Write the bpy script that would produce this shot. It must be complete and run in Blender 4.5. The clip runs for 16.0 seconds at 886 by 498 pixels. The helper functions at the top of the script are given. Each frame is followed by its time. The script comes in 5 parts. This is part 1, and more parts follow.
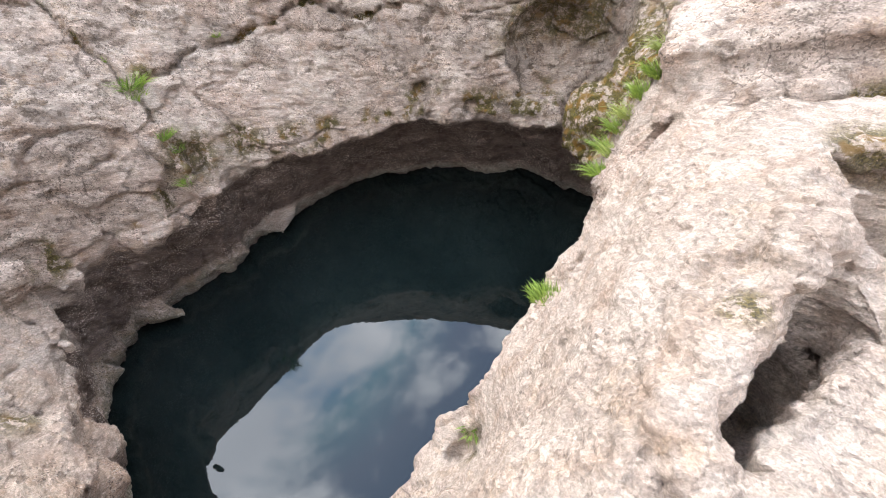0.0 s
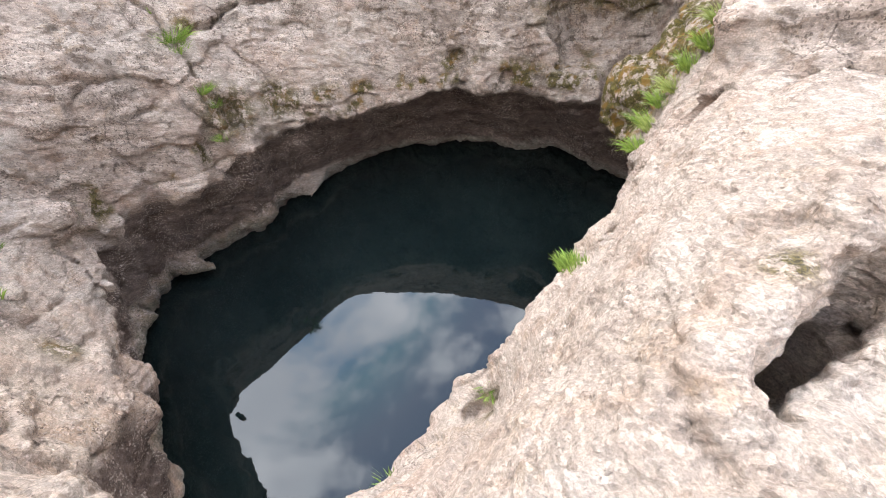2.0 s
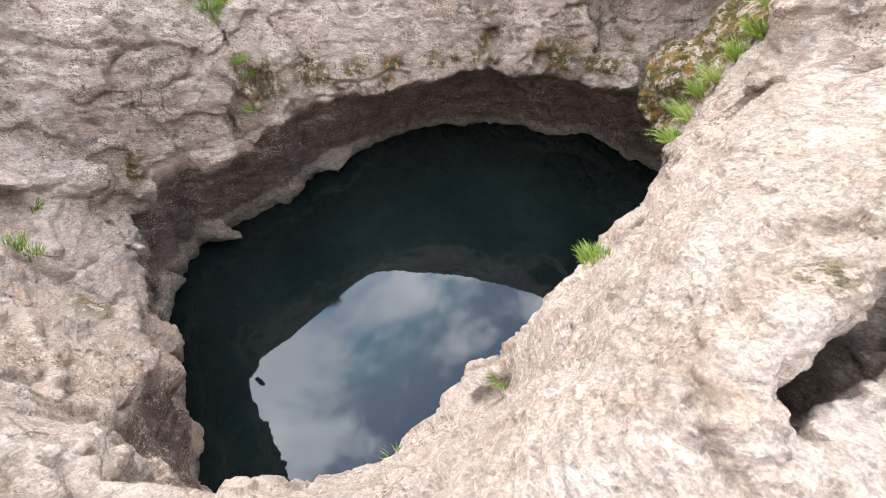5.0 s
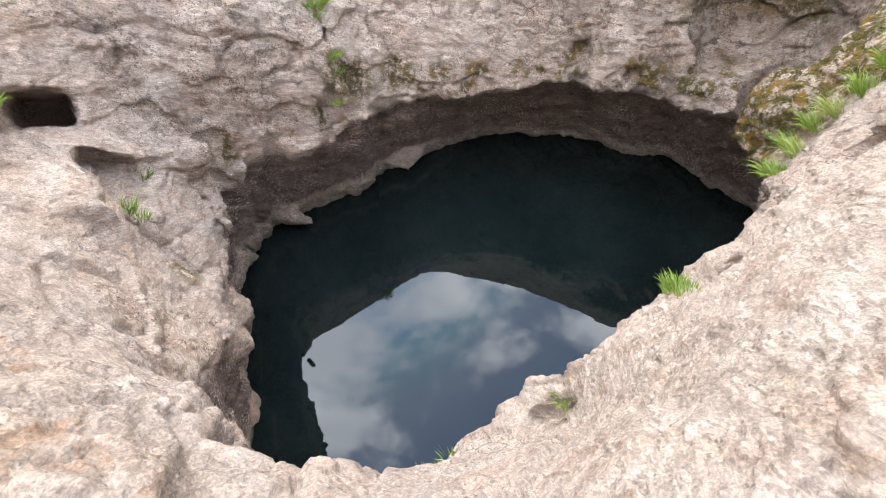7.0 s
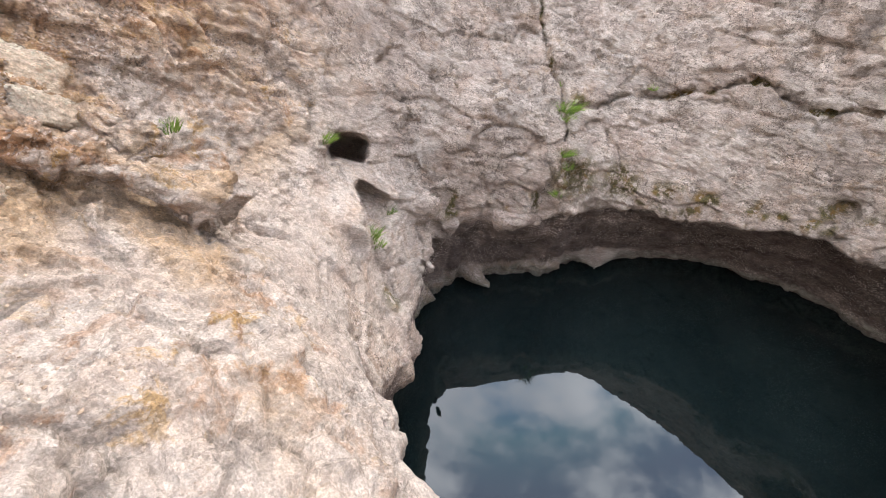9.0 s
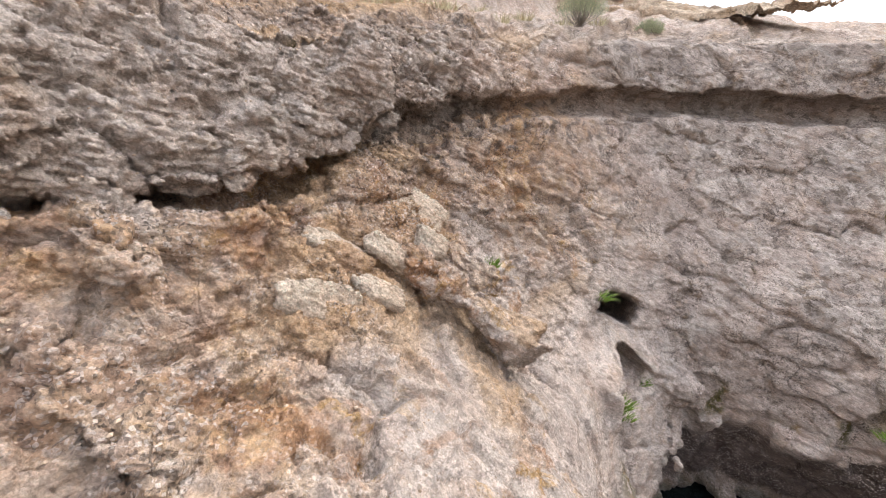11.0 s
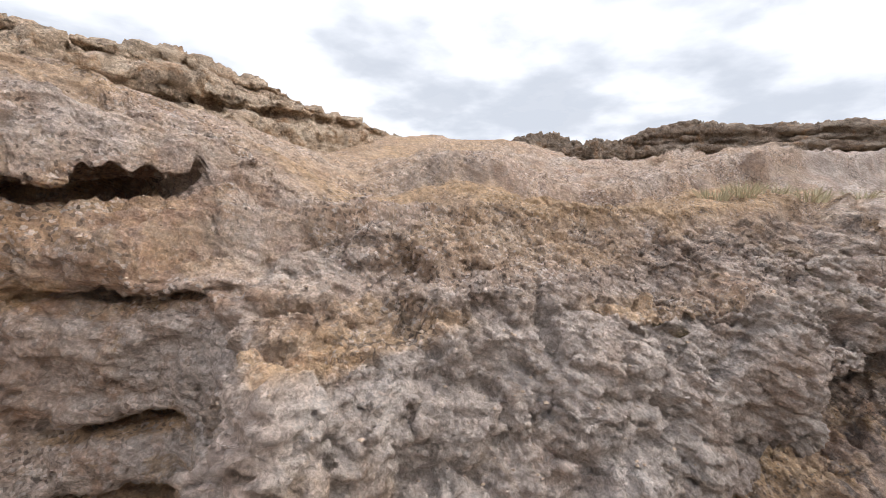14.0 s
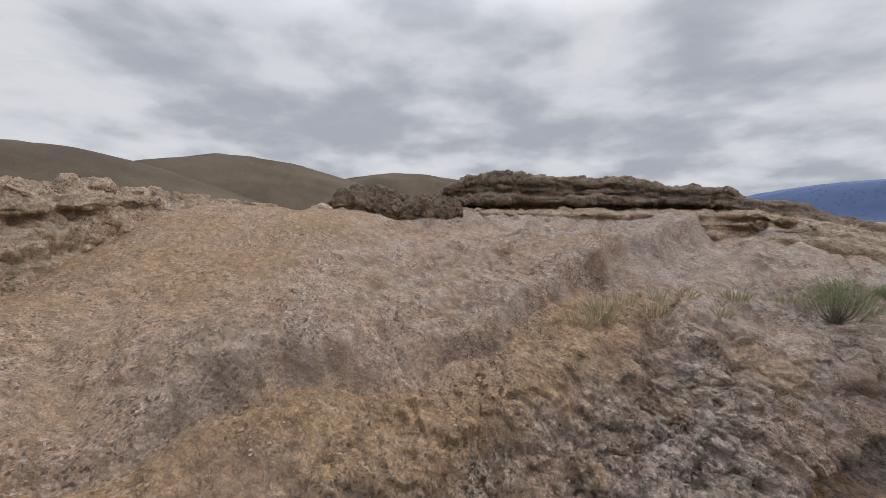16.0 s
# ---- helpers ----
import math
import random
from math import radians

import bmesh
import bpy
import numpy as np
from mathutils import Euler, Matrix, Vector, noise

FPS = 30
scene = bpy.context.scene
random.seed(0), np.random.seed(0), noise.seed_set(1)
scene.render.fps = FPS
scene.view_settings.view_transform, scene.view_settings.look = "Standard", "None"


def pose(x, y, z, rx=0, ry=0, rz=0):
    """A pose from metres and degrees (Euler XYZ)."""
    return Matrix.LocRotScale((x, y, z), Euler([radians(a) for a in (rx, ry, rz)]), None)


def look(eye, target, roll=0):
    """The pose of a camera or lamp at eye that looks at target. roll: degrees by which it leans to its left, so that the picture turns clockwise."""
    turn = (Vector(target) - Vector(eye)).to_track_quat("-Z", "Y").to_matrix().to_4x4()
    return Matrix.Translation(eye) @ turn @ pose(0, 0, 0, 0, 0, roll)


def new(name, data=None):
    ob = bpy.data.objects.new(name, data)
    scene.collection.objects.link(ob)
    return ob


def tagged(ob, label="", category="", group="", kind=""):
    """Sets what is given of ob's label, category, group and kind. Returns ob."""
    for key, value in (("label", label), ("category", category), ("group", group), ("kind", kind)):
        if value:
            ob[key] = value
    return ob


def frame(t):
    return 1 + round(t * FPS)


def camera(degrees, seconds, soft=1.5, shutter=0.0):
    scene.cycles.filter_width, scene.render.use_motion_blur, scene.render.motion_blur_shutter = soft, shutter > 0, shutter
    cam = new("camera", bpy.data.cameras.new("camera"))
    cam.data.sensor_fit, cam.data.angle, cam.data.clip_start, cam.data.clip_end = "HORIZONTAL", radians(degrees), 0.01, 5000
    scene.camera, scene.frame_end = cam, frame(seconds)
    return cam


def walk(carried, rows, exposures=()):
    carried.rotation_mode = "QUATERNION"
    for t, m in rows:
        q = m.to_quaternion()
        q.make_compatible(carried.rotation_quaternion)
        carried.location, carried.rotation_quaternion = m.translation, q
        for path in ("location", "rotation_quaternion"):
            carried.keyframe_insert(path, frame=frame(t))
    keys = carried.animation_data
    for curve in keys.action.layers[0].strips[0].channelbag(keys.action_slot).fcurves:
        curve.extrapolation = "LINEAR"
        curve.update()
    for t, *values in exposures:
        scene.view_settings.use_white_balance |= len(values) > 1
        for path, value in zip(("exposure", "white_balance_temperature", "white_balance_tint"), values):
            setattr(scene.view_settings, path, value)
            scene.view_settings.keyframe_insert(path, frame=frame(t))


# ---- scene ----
cam = camera(92.9, 16.0, soft=0.9)
PATH = [
    (0.0, (-0.014, 0.006, 6.38), (-0.068, 1.413, 4.959), -2.8),
    (0.5, (-0.048, -0.015, 6.342), (-0.105, 1.386, 4.916), -2.7),
    (1.0, (-0.095, -0.049, 6.318), (-0.17, 1.339, 4.88), -2.5),
    (1.5, (-0.092, -0.079, 6.3), (-0.203, 1.286, 4.843), -2.4),
    (2.0, (-0.077, -0.126, 6.276), (-0.231, 1.208, 4.794), -2.2),
    (2.5, (-0.052, -0.109, 6.239), (-0.245, 1.198, 4.737), -2.1),
    (3.0, (-0.053, -0.1, 6.243), (-0.274, 1.185, 4.726), -2.0),
    (5.5, (-0.066, -0.094, 6.284), (-0.34, 1.157, 4.748), -2.3),
    (6.0, (-0.202, -0.118, 6.324), (-0.519, 1.129, 4.792), -2.3),
    (6.5, (-0.29, -0.144, 6.292), (-0.678, 1.089, 4.766), -2.5),
    (7.0, (-0.323, -0.152, 6.3), (-0.794, 1.062, 4.782), -2.8),
    (7.5, (-0.348, -0.166, 6.345), (-0.913, 1.03, 4.846), -2.7),
    (8.0, (-0.442, -0.268, 6.422), (-1.149, 0.907, 4.966), -2.5),
    (8.5, (-0.525, -0.372, 6.556), (-1.443, 0.75, 5.178), -2.2),
    (9.0, (-0.686, -0.498, 6.664), (-1.852, 0.526, 5.402), -1.7),
    (9.5, (-0.725, -0.634, 6.772), (-2.116, 0.257, 5.645), -1.3),
    (10.0, (-0.802, -0.901, 7.058), (-2.369, -0.156, 6.063), -0.9),
    (10.2, (-0.827, -0.972, 7.132), (-2.457, -0.295, 6.191), -0.8),
    (12.3, (-1.312, -1.233, 6.775), (-3.248, -1.474, 6.336), 0.8),
    (12.5, (-1.357, -1.245, 6.749), (-3.289, -1.55, 6.333), 0.8),
    (13.0, (-1.582, -1.468, 7.109), (-3.49, -1.939, 6.738), 1.2),
    (13.5, (-1.751, -1.697, 7.788), (-3.624, -2.323, 7.472), 1.3),
    (14.0, (-2.248, -2.136, 8.068), (-4.11, -2.823, 7.816), 1.5),
    (14.5, (-2.53, -2.073, 8.757), (-4.426, -2.687, 8.583), 1.4),
    (15.0, (-3.052, -2.237, 8.814), (-4.999, -2.678, 8.697), 1.1),
    (15.5, (-3.462, -2.294, 9.012), (-5.449, -2.48, 8.894), 0.6),
    (16.0, (-3.723, -2.602, 9.261), (-5.711, -2.476, 9.086), 0.2),
]
EXPOSURES = [(0.0, 0.86), (8.0, 0.86), (9.0, 0.70), (10.2, 0.50), (12.3, 0.36), (13.5, 0.14), (14.5, -0.44), (15.0, -0.80), (16.0, -0.95)]
walk(cam, [(t, look(eye, target, roll)) for t, eye, target, roll in PATH], EXPOSURES)

# ---- light ----
SUN_AZ, SUN_EL = 128.0, 42.0  # degrees from +x to +y, and above the horizon
sun_way = Vector((math.cos(radians(SUN_EL)) * math.cos(radians(SUN_AZ)), math.cos(radians(SUN_EL)) * math.sin(radians(SUN_AZ)), math.sin(radians(SUN_EL))))
sun = new("sun", bpy.data.lights.new("sun", "SUN"))
sun.data.energy, sun.data.angle, sun.data.color = 1.5, radians(10), (1.0, 0.95, 0.88)
sun.matrix_world = look((0, 0, 40), Vector((0, 0, 40)) - sun_way)


class Nodes:
    """A short hand for node trees."""

    def __init__(self, tree):
        self.tree = tree

    def add(self, kind, operation=None, blend_type=None, data_type=None, feature=None, attribute_name=None, use_clamp=False):
        node = self.tree.nodes.new("ShaderNode" + kind)
        if operation:
            node.operation = operation
        if blend_type:
            node.blend_type = blend_type
        if data_type:
            node.data_type = data_type
        if feature:
            node.feature = feature
        if attribute_name:
            node.attribute_name = attribute_name
        if use_clamp:
            node.use_clamp = True
        return node

    def link(self, a, b):
        self.tree.links.new(a, b)

    def put(self, socket, value):
        if isinstance(value, bpy.types.NodeSocket):
            self.link(value, socket)
        else:
            socket.default_value = value

    def math(self, operation, a, b=0.0, c=0.0, clamp=False):
        node = self.add("Math", operation=operation, use_clamp=clamp)
        for socket, value in zip(node.inputs, (a, b, c)):
            self.put(socket, value)
        return node.outputs[0]

    def noise(self, vector, scale, detail=4.0, rough=0.55, distort=0.0, kind="FBM"):
        node = self.add("TexNoise")
        node.noise_type = kind
        self.put(node.inputs["Vector"], vector)
        for key, value in (("Scale", scale), ("Detail", detail), ("Roughness", rough), ("Distortion", distort)):
            node.inputs[key].default_value = value
        return node.outputs["Fac"]

    def voronoi(self, vector, scale, feature="F1", output="Distance"):
        node = self.add("TexVoronoi", feature=feature)
        self.put(node.inputs["Vector"], vector)
        node.inputs["Scale"].default_value = scale
        return node.outputs[output]

    def ramp(self, value, low, high, a=0.0, b=1.0):
        node = self.add("MapRange")
        node.interpolation_type = "SMOOTHSTEP"
        self.put(node.inputs["Value"], value)
        for key, number in (("From Min", low), ("From Max", high), ("To Min", a), ("To Max", b)):
            node.inputs[key].default_value = number
        return node.outputs["Result"]

    def mix(self, fac, a, b, blend="MIX"):
        node = self.add("Mix", data_type="RGBA", blend_type=blend)
        self.put(node.inputs[0], fac)
        for socket, value in ((node.inputs[6], a), (node.inputs[7], b)):
            self.put(socket, (*value, 1.0) if isinstance(value, tuple) and len(value) == 3 else value)
        return node.outputs[2]

    def scaled(self, vector, x, y, z):
        node = self.add("VectorMath", operation="MULTIPLY")
        self.put(node.inputs[0], vector)
        node.inputs[1].default_value = (x, y, z)
        return node.outputs[0]

    def attribute(self, name):
        return self.add("Attribute", attribute_name=name).outputs["Fac"]


def make_world():
    """A Nishita sky under broken cloud: white tops, grey undersides, gaps of blue."""
    world = bpy.data.worlds.new("sky")
    world.use_nodes = True
    scene.world = world
    n = Nodes(world.node_tree)
    world.node_tree.nodes.clear()
    sky = n.add("TexSky")
    sky.sky_type, sky.sun_disc, sky.sun_elevation, sky.sun_rotation = "NISHITA", False, radians(SUN_EL), radians(90 - SUN_AZ)
    way = n.add("TexCoord").outputs["Generated"]
    split = n.add("SeparateXYZ")
    n.link(way, split.inputs[0])
    x, y, z = split.outputs
    up = n.math("ADD", n.math("MAXIMUM", z, 0.0), n.ramp(z, 0.15, 0.65, 0.27, 0.42))
    flat = n.add("CombineXYZ")
    n.link(n.math("DIVIDE", x, up), flat.inputs[0])
    n.link(n.math("DIVIDE", y, up), flat.inputs[1])
    flat.inputs[2].default_value = 0.7
    p = flat.outputs[0]
    body = n.noise(p, 2.3, 8.0, 0.56, 0.25)
    cover = n.ramp(body, 0.43, 0.53)
    low = n.ramp(z, 0.40, 0.80, 1.0, 0.0)  # the layer closes towards the horizon
    cover = n.math("MAXIMUM", cover, n.math("MULTIPLY", low, 0.96), clamp=True)
    shade = n.ramp(n.noise(p, 1.9, 7.0, 0.50, 0.0), 0.36, 0.62)
    cloud = n.mix(shade, CLOUD_DARK, CLOUD_LIGHT)
    blue = n.mix(1.0, sky.outputs[0], (SKY_GAIN, SKY_GAIN, SKY_GAIN), "MULTIPLY")
    blue = n.mix(1.0, blue, (0.24, 0.40, 0.62), "DARKEN")
    overhead = n.ramp(z, 0.36, 0.72, 1.0, ZENITH)  # the layer is thinner and brighter overhead
    both = n.mix(1.0, n.mix(cover, blue, cloud), overhead, "MULTIPLY")
    out = n.add("Background")
    n.put(out.inputs[0], both)
    out.inputs[1].default_value = 1.0
    end = n.add("OutputWorld")
    n.link(out.outputs[0], end.inputs[0])


CLOUD_DARK, CLOUD_LIGHT, SKY_GAIN, ZENITH = (0.76, 0.81, 0.91), (1.29, 1.32, 1.40), 0.10, 4.2
make_world()


# ---- materials ----
def material(name):
    mat = bpy.data.materials.new(name)
    mat.use_nodes = True
    mat.node_tree.nodes.clear()
    n = Nodes(mat.node_tree)
    shader, end = n.add("BsdfPrincipled"), n.add("OutputMaterial")
    n.link(shader.outputs[0], end.inputs[0])
    return mat, n, shader


def bump(n, height, strength, distance, normal=None):
    node = n.add("Bump")
    node.inputs["Strength"].default_value, node.inputs["Distance"].default_value = strength, distance
    n.put(node.inputs["Height"], height)
    if normal is not None:
        n.link(normal, node.inputs["Normal"])
    return node.outputs[0]


EARTH = (0.46, 0.290, 0.158)


def rock_material(name, pale, mid, grey, seed=0.0, masks=True, lichen_share=0.3):
    """Weathered hot-spring sinter: white and pinkish crust, grey lichen, pits and seams with painted shade, rusty and
    ochre stains, gravel and moss.
    """
    mat, n, shader = material(name)
    place = n.add("VectorMath", operation="ADD")
    n.link(n.add("TexCoord").outputs["Object"], place.inputs[0])
    place.inputs[1].default_value = (seed, seed * 0.7, seed * 1.3)
    p = place.outputs[0]
    wander = n.add("TexNoise")
    n.link(p, wander.inputs["Vector"])
    wander.inputs["Scale"].default_value, wander.inputs["Detail"].default_value = 9.0, 4.0
    shift = n.add("VectorMath", operation="ADD")
    n.link(p, shift.inputs[0])
    n.link(n.scaled(wander.outputs["Color"], 0.035, 0.035, 0.035), shift.inputs[1])
    warped = shift.outputs[0]
    axes, dipped = n.add("SeparateXYZ"), n.add("CombineXYZ")
    n.link(warped, axes.inputs[0])
    n.link(axes.outputs[0], dipped.inputs[0])
    n.link(axes.outputs[1], dipped.inputs[1])
    n.link(n.math("MULTIPLY", n.math("MULTIPLY_ADD", axes.outputs[1], 0.3, axes.outputs[2]), 1.25), dipped.inputs[2])
    flat = dipped.outputs[0]  # stretched along the bedding
    large, middle, fine = n.noise(p, 0.8, 6.0, 0.6, 0.4), n.noise(flat, 2.4, 12.0, 0.64, 0.3), n.noise(flat, 13.0, 8.0, 0.66, 0.3)
    spots, grain = n.noise(p, 4.6, 10.0, 0.70, 0.3), n.noise(p, 70.0, 4.0, 0.68)
    thin = n.add("CombineXYZ")  # thin beds
    n.link(axes.outputs[0], thin.inputs[0])
    n.link(axes.outputs[1], thin.inputs[1])
    n.link(n.math("MULTIPLY", n.math("MULTIPLY_ADD", axes.outputs[1], 0.42, n.math("MULTIPLY_ADD", axes.outputs[0], 0.08, axes.outputs[2])), 3.2), thin.inputs[2])
    chip, shard, plate = n.add("SeparateColor"), n.add("SeparateColor"), n.add("SeparateColor")
    n.link(n.voronoi(warped, 58.0, "F1", "Color"), chip.inputs[0])
    n.link(n.voronoi(thin.outputs[0], 19.0, "F1", "Color"), shard.inputs[0])
    n.link(n.voronoi(thin.outputs[0], 6.5, "F1", "Color"), plate.inputs[0])
    gritty = n.ramp(n.noise(p, 1.6, 6.0, 0.62, 0.4), 0.40, 0.60, 0.15, 1.0)
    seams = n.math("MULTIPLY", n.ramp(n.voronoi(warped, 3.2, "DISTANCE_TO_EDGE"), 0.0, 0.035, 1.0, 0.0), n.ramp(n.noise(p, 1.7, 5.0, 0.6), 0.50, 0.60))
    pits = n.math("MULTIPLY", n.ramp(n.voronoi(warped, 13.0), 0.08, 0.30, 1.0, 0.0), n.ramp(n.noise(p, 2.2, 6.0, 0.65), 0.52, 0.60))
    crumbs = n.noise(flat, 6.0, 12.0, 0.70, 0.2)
    colour = n.mix(n.ramp(middle, 0.36, 0.62), mid, pale)
    colour = n.mix(n.ramp(large, 0.42, 0.62, 0.0, 0.5), colour, tuple(0.5 * (a + b) * k for a, b, k in zip(pale, mid, (1.05, 0.94, 0.90))))
    if masks:
        gritty = n.math("MULTIPLY", gritty, n.math("SUBTRACT", 1.0, n.math("MULTIPLY", n.attribute("bare"), 0.5)))
    white = n.ramp(n.noise(p, 2.0, 12.0, 0.68, 0.4), 0.50, 0.60, 0.0, 0.40)
    lichen = n.ramp(spots, 0.49, 0.60)
    if masks:
        m_grey, m_warm, m_rust, m_bare, earth = (n.attribute(k) for k in ("grey", "warm", "rust", "bare", "earth"))
        colour = n.mix(n.math("MULTIPLY", m_grey, n.ramp(middle, 0.28, 0.62, 1.0, 0.45)), colour, grey)
        warm = n.mix(n.ramp(spots, 0.40, 0.60), (0.58, 0.345, 0.165), (0.45, 0.230, 0.115))
        warm = n.mix(n.ramp(n.noise(p, 1.9, 11.0, 0.70, 0.6), 0.50, 0.62, 0.0, 0.6), warm, (0.52, 0.385, 0.265))
        warm = n.mix(n.ramp(n.noise(p, 1.1, 10.0, 0.68, 0.8), 0.52, 0.62, 0.0, 0.6), warm, (0.33, 0.190, 0.145))
        colour = n.mix(n.math("MULTIPLY", m_warm, n.ramp(middle, 0.30, 0.66, 1.0, 0.65)), colour, warm)
        colour = n.mix(n.math("MULTIPLY", m_bare, n.ramp(large, 0.38, 0.60, 0.35, 0.75)), colour, (0.52, 0.415, 0.335))
        white = n.math("MULTIPLY", white, n.math("SUBTRACT", 1.0, n.math("MULTIPLY", n.math("MAXIMUM", m_warm, earth), 0.6)))
        lichen = n.math("MULTIPLY", lichen, n.math("ADD", n.math("MULTIPLY", m_grey, 0.9), 0.14), clamp=True)
    else:
        lichen = n.math("MULTIPLY", lichen, lichen_share)
    colour = n.mix(white, colour, tuple(min(0.80, 1.22 * v) for v in pale))
    colour = n.mix(lichen, colour, tuple(k * v for k, v in zip((0.70, 0.66, 0.62), grey)))
    if masks:
        rust = n.math("MULTIPLY", m_rust, n.ramp(n.noise(p, 2.1, 11.0, 0.7, 0.6), 0.50, 0.62), clamp=True)
        colour = n.mix(n.math("MULTIPLY", rust, 0.85), colour, (0.38, 0.190, 0.090))
        ochre = n.math("MULTIPLY", m_rust, n.ramp(n.noise(p, 3.3, 11.0, 0.7, 0.8), 0.55, 0.64), clamp=True)
        colour = n.mix(n.math("MULTIPLY", ochre, 0.75), colour, (0.45, 0.255, 0.085))
        soil = n.mix(n.ramp(fine, 0.36, 0.62), tuple(0.78 * v for v in EARTH), tuple(1.16 * v for v in EARTH))
        colour = n.mix(n.math("MULTIPLY", earth, n.ramp(middle, 0.25, 0.6, 0.6, 1.0), clamp=True), colour, soil)
        # red-brown undercut wall; the shade below the lip is painted into its dark tone
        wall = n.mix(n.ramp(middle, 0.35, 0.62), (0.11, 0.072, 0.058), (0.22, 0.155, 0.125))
        colour = n.mix(n.math("MULTIPLY", n.attribute("cave_wall_shade"), 0.92), colour, wall)
        colour = n.mix(n.math("MULTIPLY", n.attribute("crust"), n.ramp(spots, 0.42, 0.55, 0.35, 1.0)), colour, (0.37, 0.325, 0.26))
    else:
        colour = n.mix(n.ramp(n.noise(p, 2.4, 9.0, 0.7, 0.6), 0.55, 0.64, 0.0, 0.6), colour, (0.38, 0.2, 0.09))
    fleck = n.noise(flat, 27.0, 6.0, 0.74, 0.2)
    # dark specks, plus shade painted into the relief's hollows, pits and seams
    specks_and_shade = n.math("MAXIMUM", n.math("MAXIMUM", n.ramp(crumbs, 0.32, 0.41, 0.8, 0.0), n.ramp(fleck, 0.35, 0.40, 0.6, 0.0)), n.math("MAXIMUM", n.math("MULTIPLY", pits, 0.3), n.math("MULTIPLY", seams, 0.75)))
    specks_and_shade = n.math("MAXIMUM", specks_and_shade, n.math("MULTIPLY", n.ramp(chip.outputs[0], 0.14, 0.16, 1.0, 0.0), 0.7))
    specks_and_shade = n.math("MULTIPLY", specks_and_shade, gritty)
    colour = n.mix(specks_and_shade, colour, tuple(0.26 * v for v in mid))
    pale_bits = n.math("MAXIMUM", n.ramp(fine, 0.58, 0.66, 0.0, 0.45), n.ramp(fleck, 0.57, 0.62, 0.0, 0.4))
    pale_bits = n.math("MAXIMUM", pale_bits, n.math("MULTIPLY", n.ramp(chip.outputs[1], 0.84, 0.86), 0.65))
    pale_bits = n.math("MULTIPLY", pale_bits, gritty)
    if masks:
        pale_bits = n.math("MULTIPLY", pale_bits, n.math("SUBTRACT", 1.0, n.math("MAXIMUM", n.math("MULTIPLY", earth, 0.5), n.math("MULTIPLY", m_grey, 0.75))))
    colour = n.mix(pale_bits, colour, tuple(min(0.8, 1.36 * v) for v in pale))
    colour = n.mix(1.0, colour, n.ramp(shard.outputs[0], 0.0, 1.0, 0.84, 1.15), "MULTIPLY")
    colour = n.mix(1.0, colour, n.ramp(grain, 0.30, 0.70, 0.78, 1.22), "MULTIPLY")
    if masks:
        moss = n.math("MULTIPLY", n.attribute("moss"), n.ramp(n.noise(p, 8.0, 8.0, 0.74), 0.42, 0.52), clamp=True)
        green = n.mix(n.ramp(grain, 0.35, 0.65), (0.026, 0.024, 0.008), (0.15, 0.115, 0.016))
        green = n.mix(n.ramp(n.noise(p, 5.0, 4.0), 0.52, 0.62, 0.0, 0.8), green, (0.22, 0.115, 0.016))
        colour = n.mix(moss, colour, green)
        colour = n.mix(n.attribute("scrub"), colour, n.mix(n.ramp(middle, 0.4, 0.6), (0.115, 0.092, 0.06), (0.155, 0.12, 0.08)))
    n.link(colour, shader.inputs["Base Color"])
    shader.inputs["Roughness"].default_value = 0.93
    shader.inputs["Specular IOR Level"].default_value = 0.18
    height = n.math("SUBTRACT", n.math("SUBTRACT", n.math("MULTIPLY", crumbs, 1.6), n.math("MULTIPLY", pits, 0.35)), n.math("MULTIPLY", seams, 0.4))
    normal = bump(n, n.math("MULTIPLY_ADD", plate.outputs[0], 0.75, height), 1.0, 0.055)
    small = n.math("ADD", n.math("MULTIPLY", grain, 0.5), n.math("ADD", n.math("MULTIPLY", fine, 0.9), n.math("ADD", n.math("MULTIPLY", chip.outputs[2], 0.3), n.math("MULTIPLY", shard.outputs[1], 1.1))))
    normal = bump(n, small, 1.0, 0.025, normal)
    n.link(normal, shader.inputs["Normal"])
    return mat


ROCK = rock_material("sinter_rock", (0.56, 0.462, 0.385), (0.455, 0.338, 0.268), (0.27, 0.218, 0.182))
BOULDER = rock_material("grey_rock", (0.50, 0.44, 0.38), (0.33, 0.27, 0.22), (0.24, 0.21, 0.185), 3.7, False)
MESA = rock_material("mesa_rock", (0.35, 0.265, 0.19), (0.225, 0.155, 0.105), (0.17, 0.145, 0.12), 7.7, False, 0.5)
LAYERED = rock_material("layered_rock", (0.58, 0.44, 0.31), (0.43, 0.30, 0.195), (0.22, 0.19, 0.16), 9.1, False, 0.4)
FLAKE = rock_material("pale_flake", (0.68, 0.54, 0.41), (0.54, 0.40, 0.27), (0.44, 0.37, 0.30), 5.3, False, 0.15)


def water_material():
    mat, n, shader = material("spring_water")
    p = n.add("TexCoord").outputs["Object"]
    deep = n.mix(n.ramp(n.noise(p, 0.5, 3.0), 0.35, 0.65), (0.0045, 0.0085, 0.0085), (0.008, 0.013, 0.0125))
    n.link(deep, shader.inputs["Base Color"])
    shader.inputs["Roughness"].default_value = 0.0
    shader.inputs["IOR"].default_value = 1.55
    n.link(bump(n, n.noise(p, 9.0, 2.0), 0.02, 0.01), shader.inputs["Normal"])
    return mat


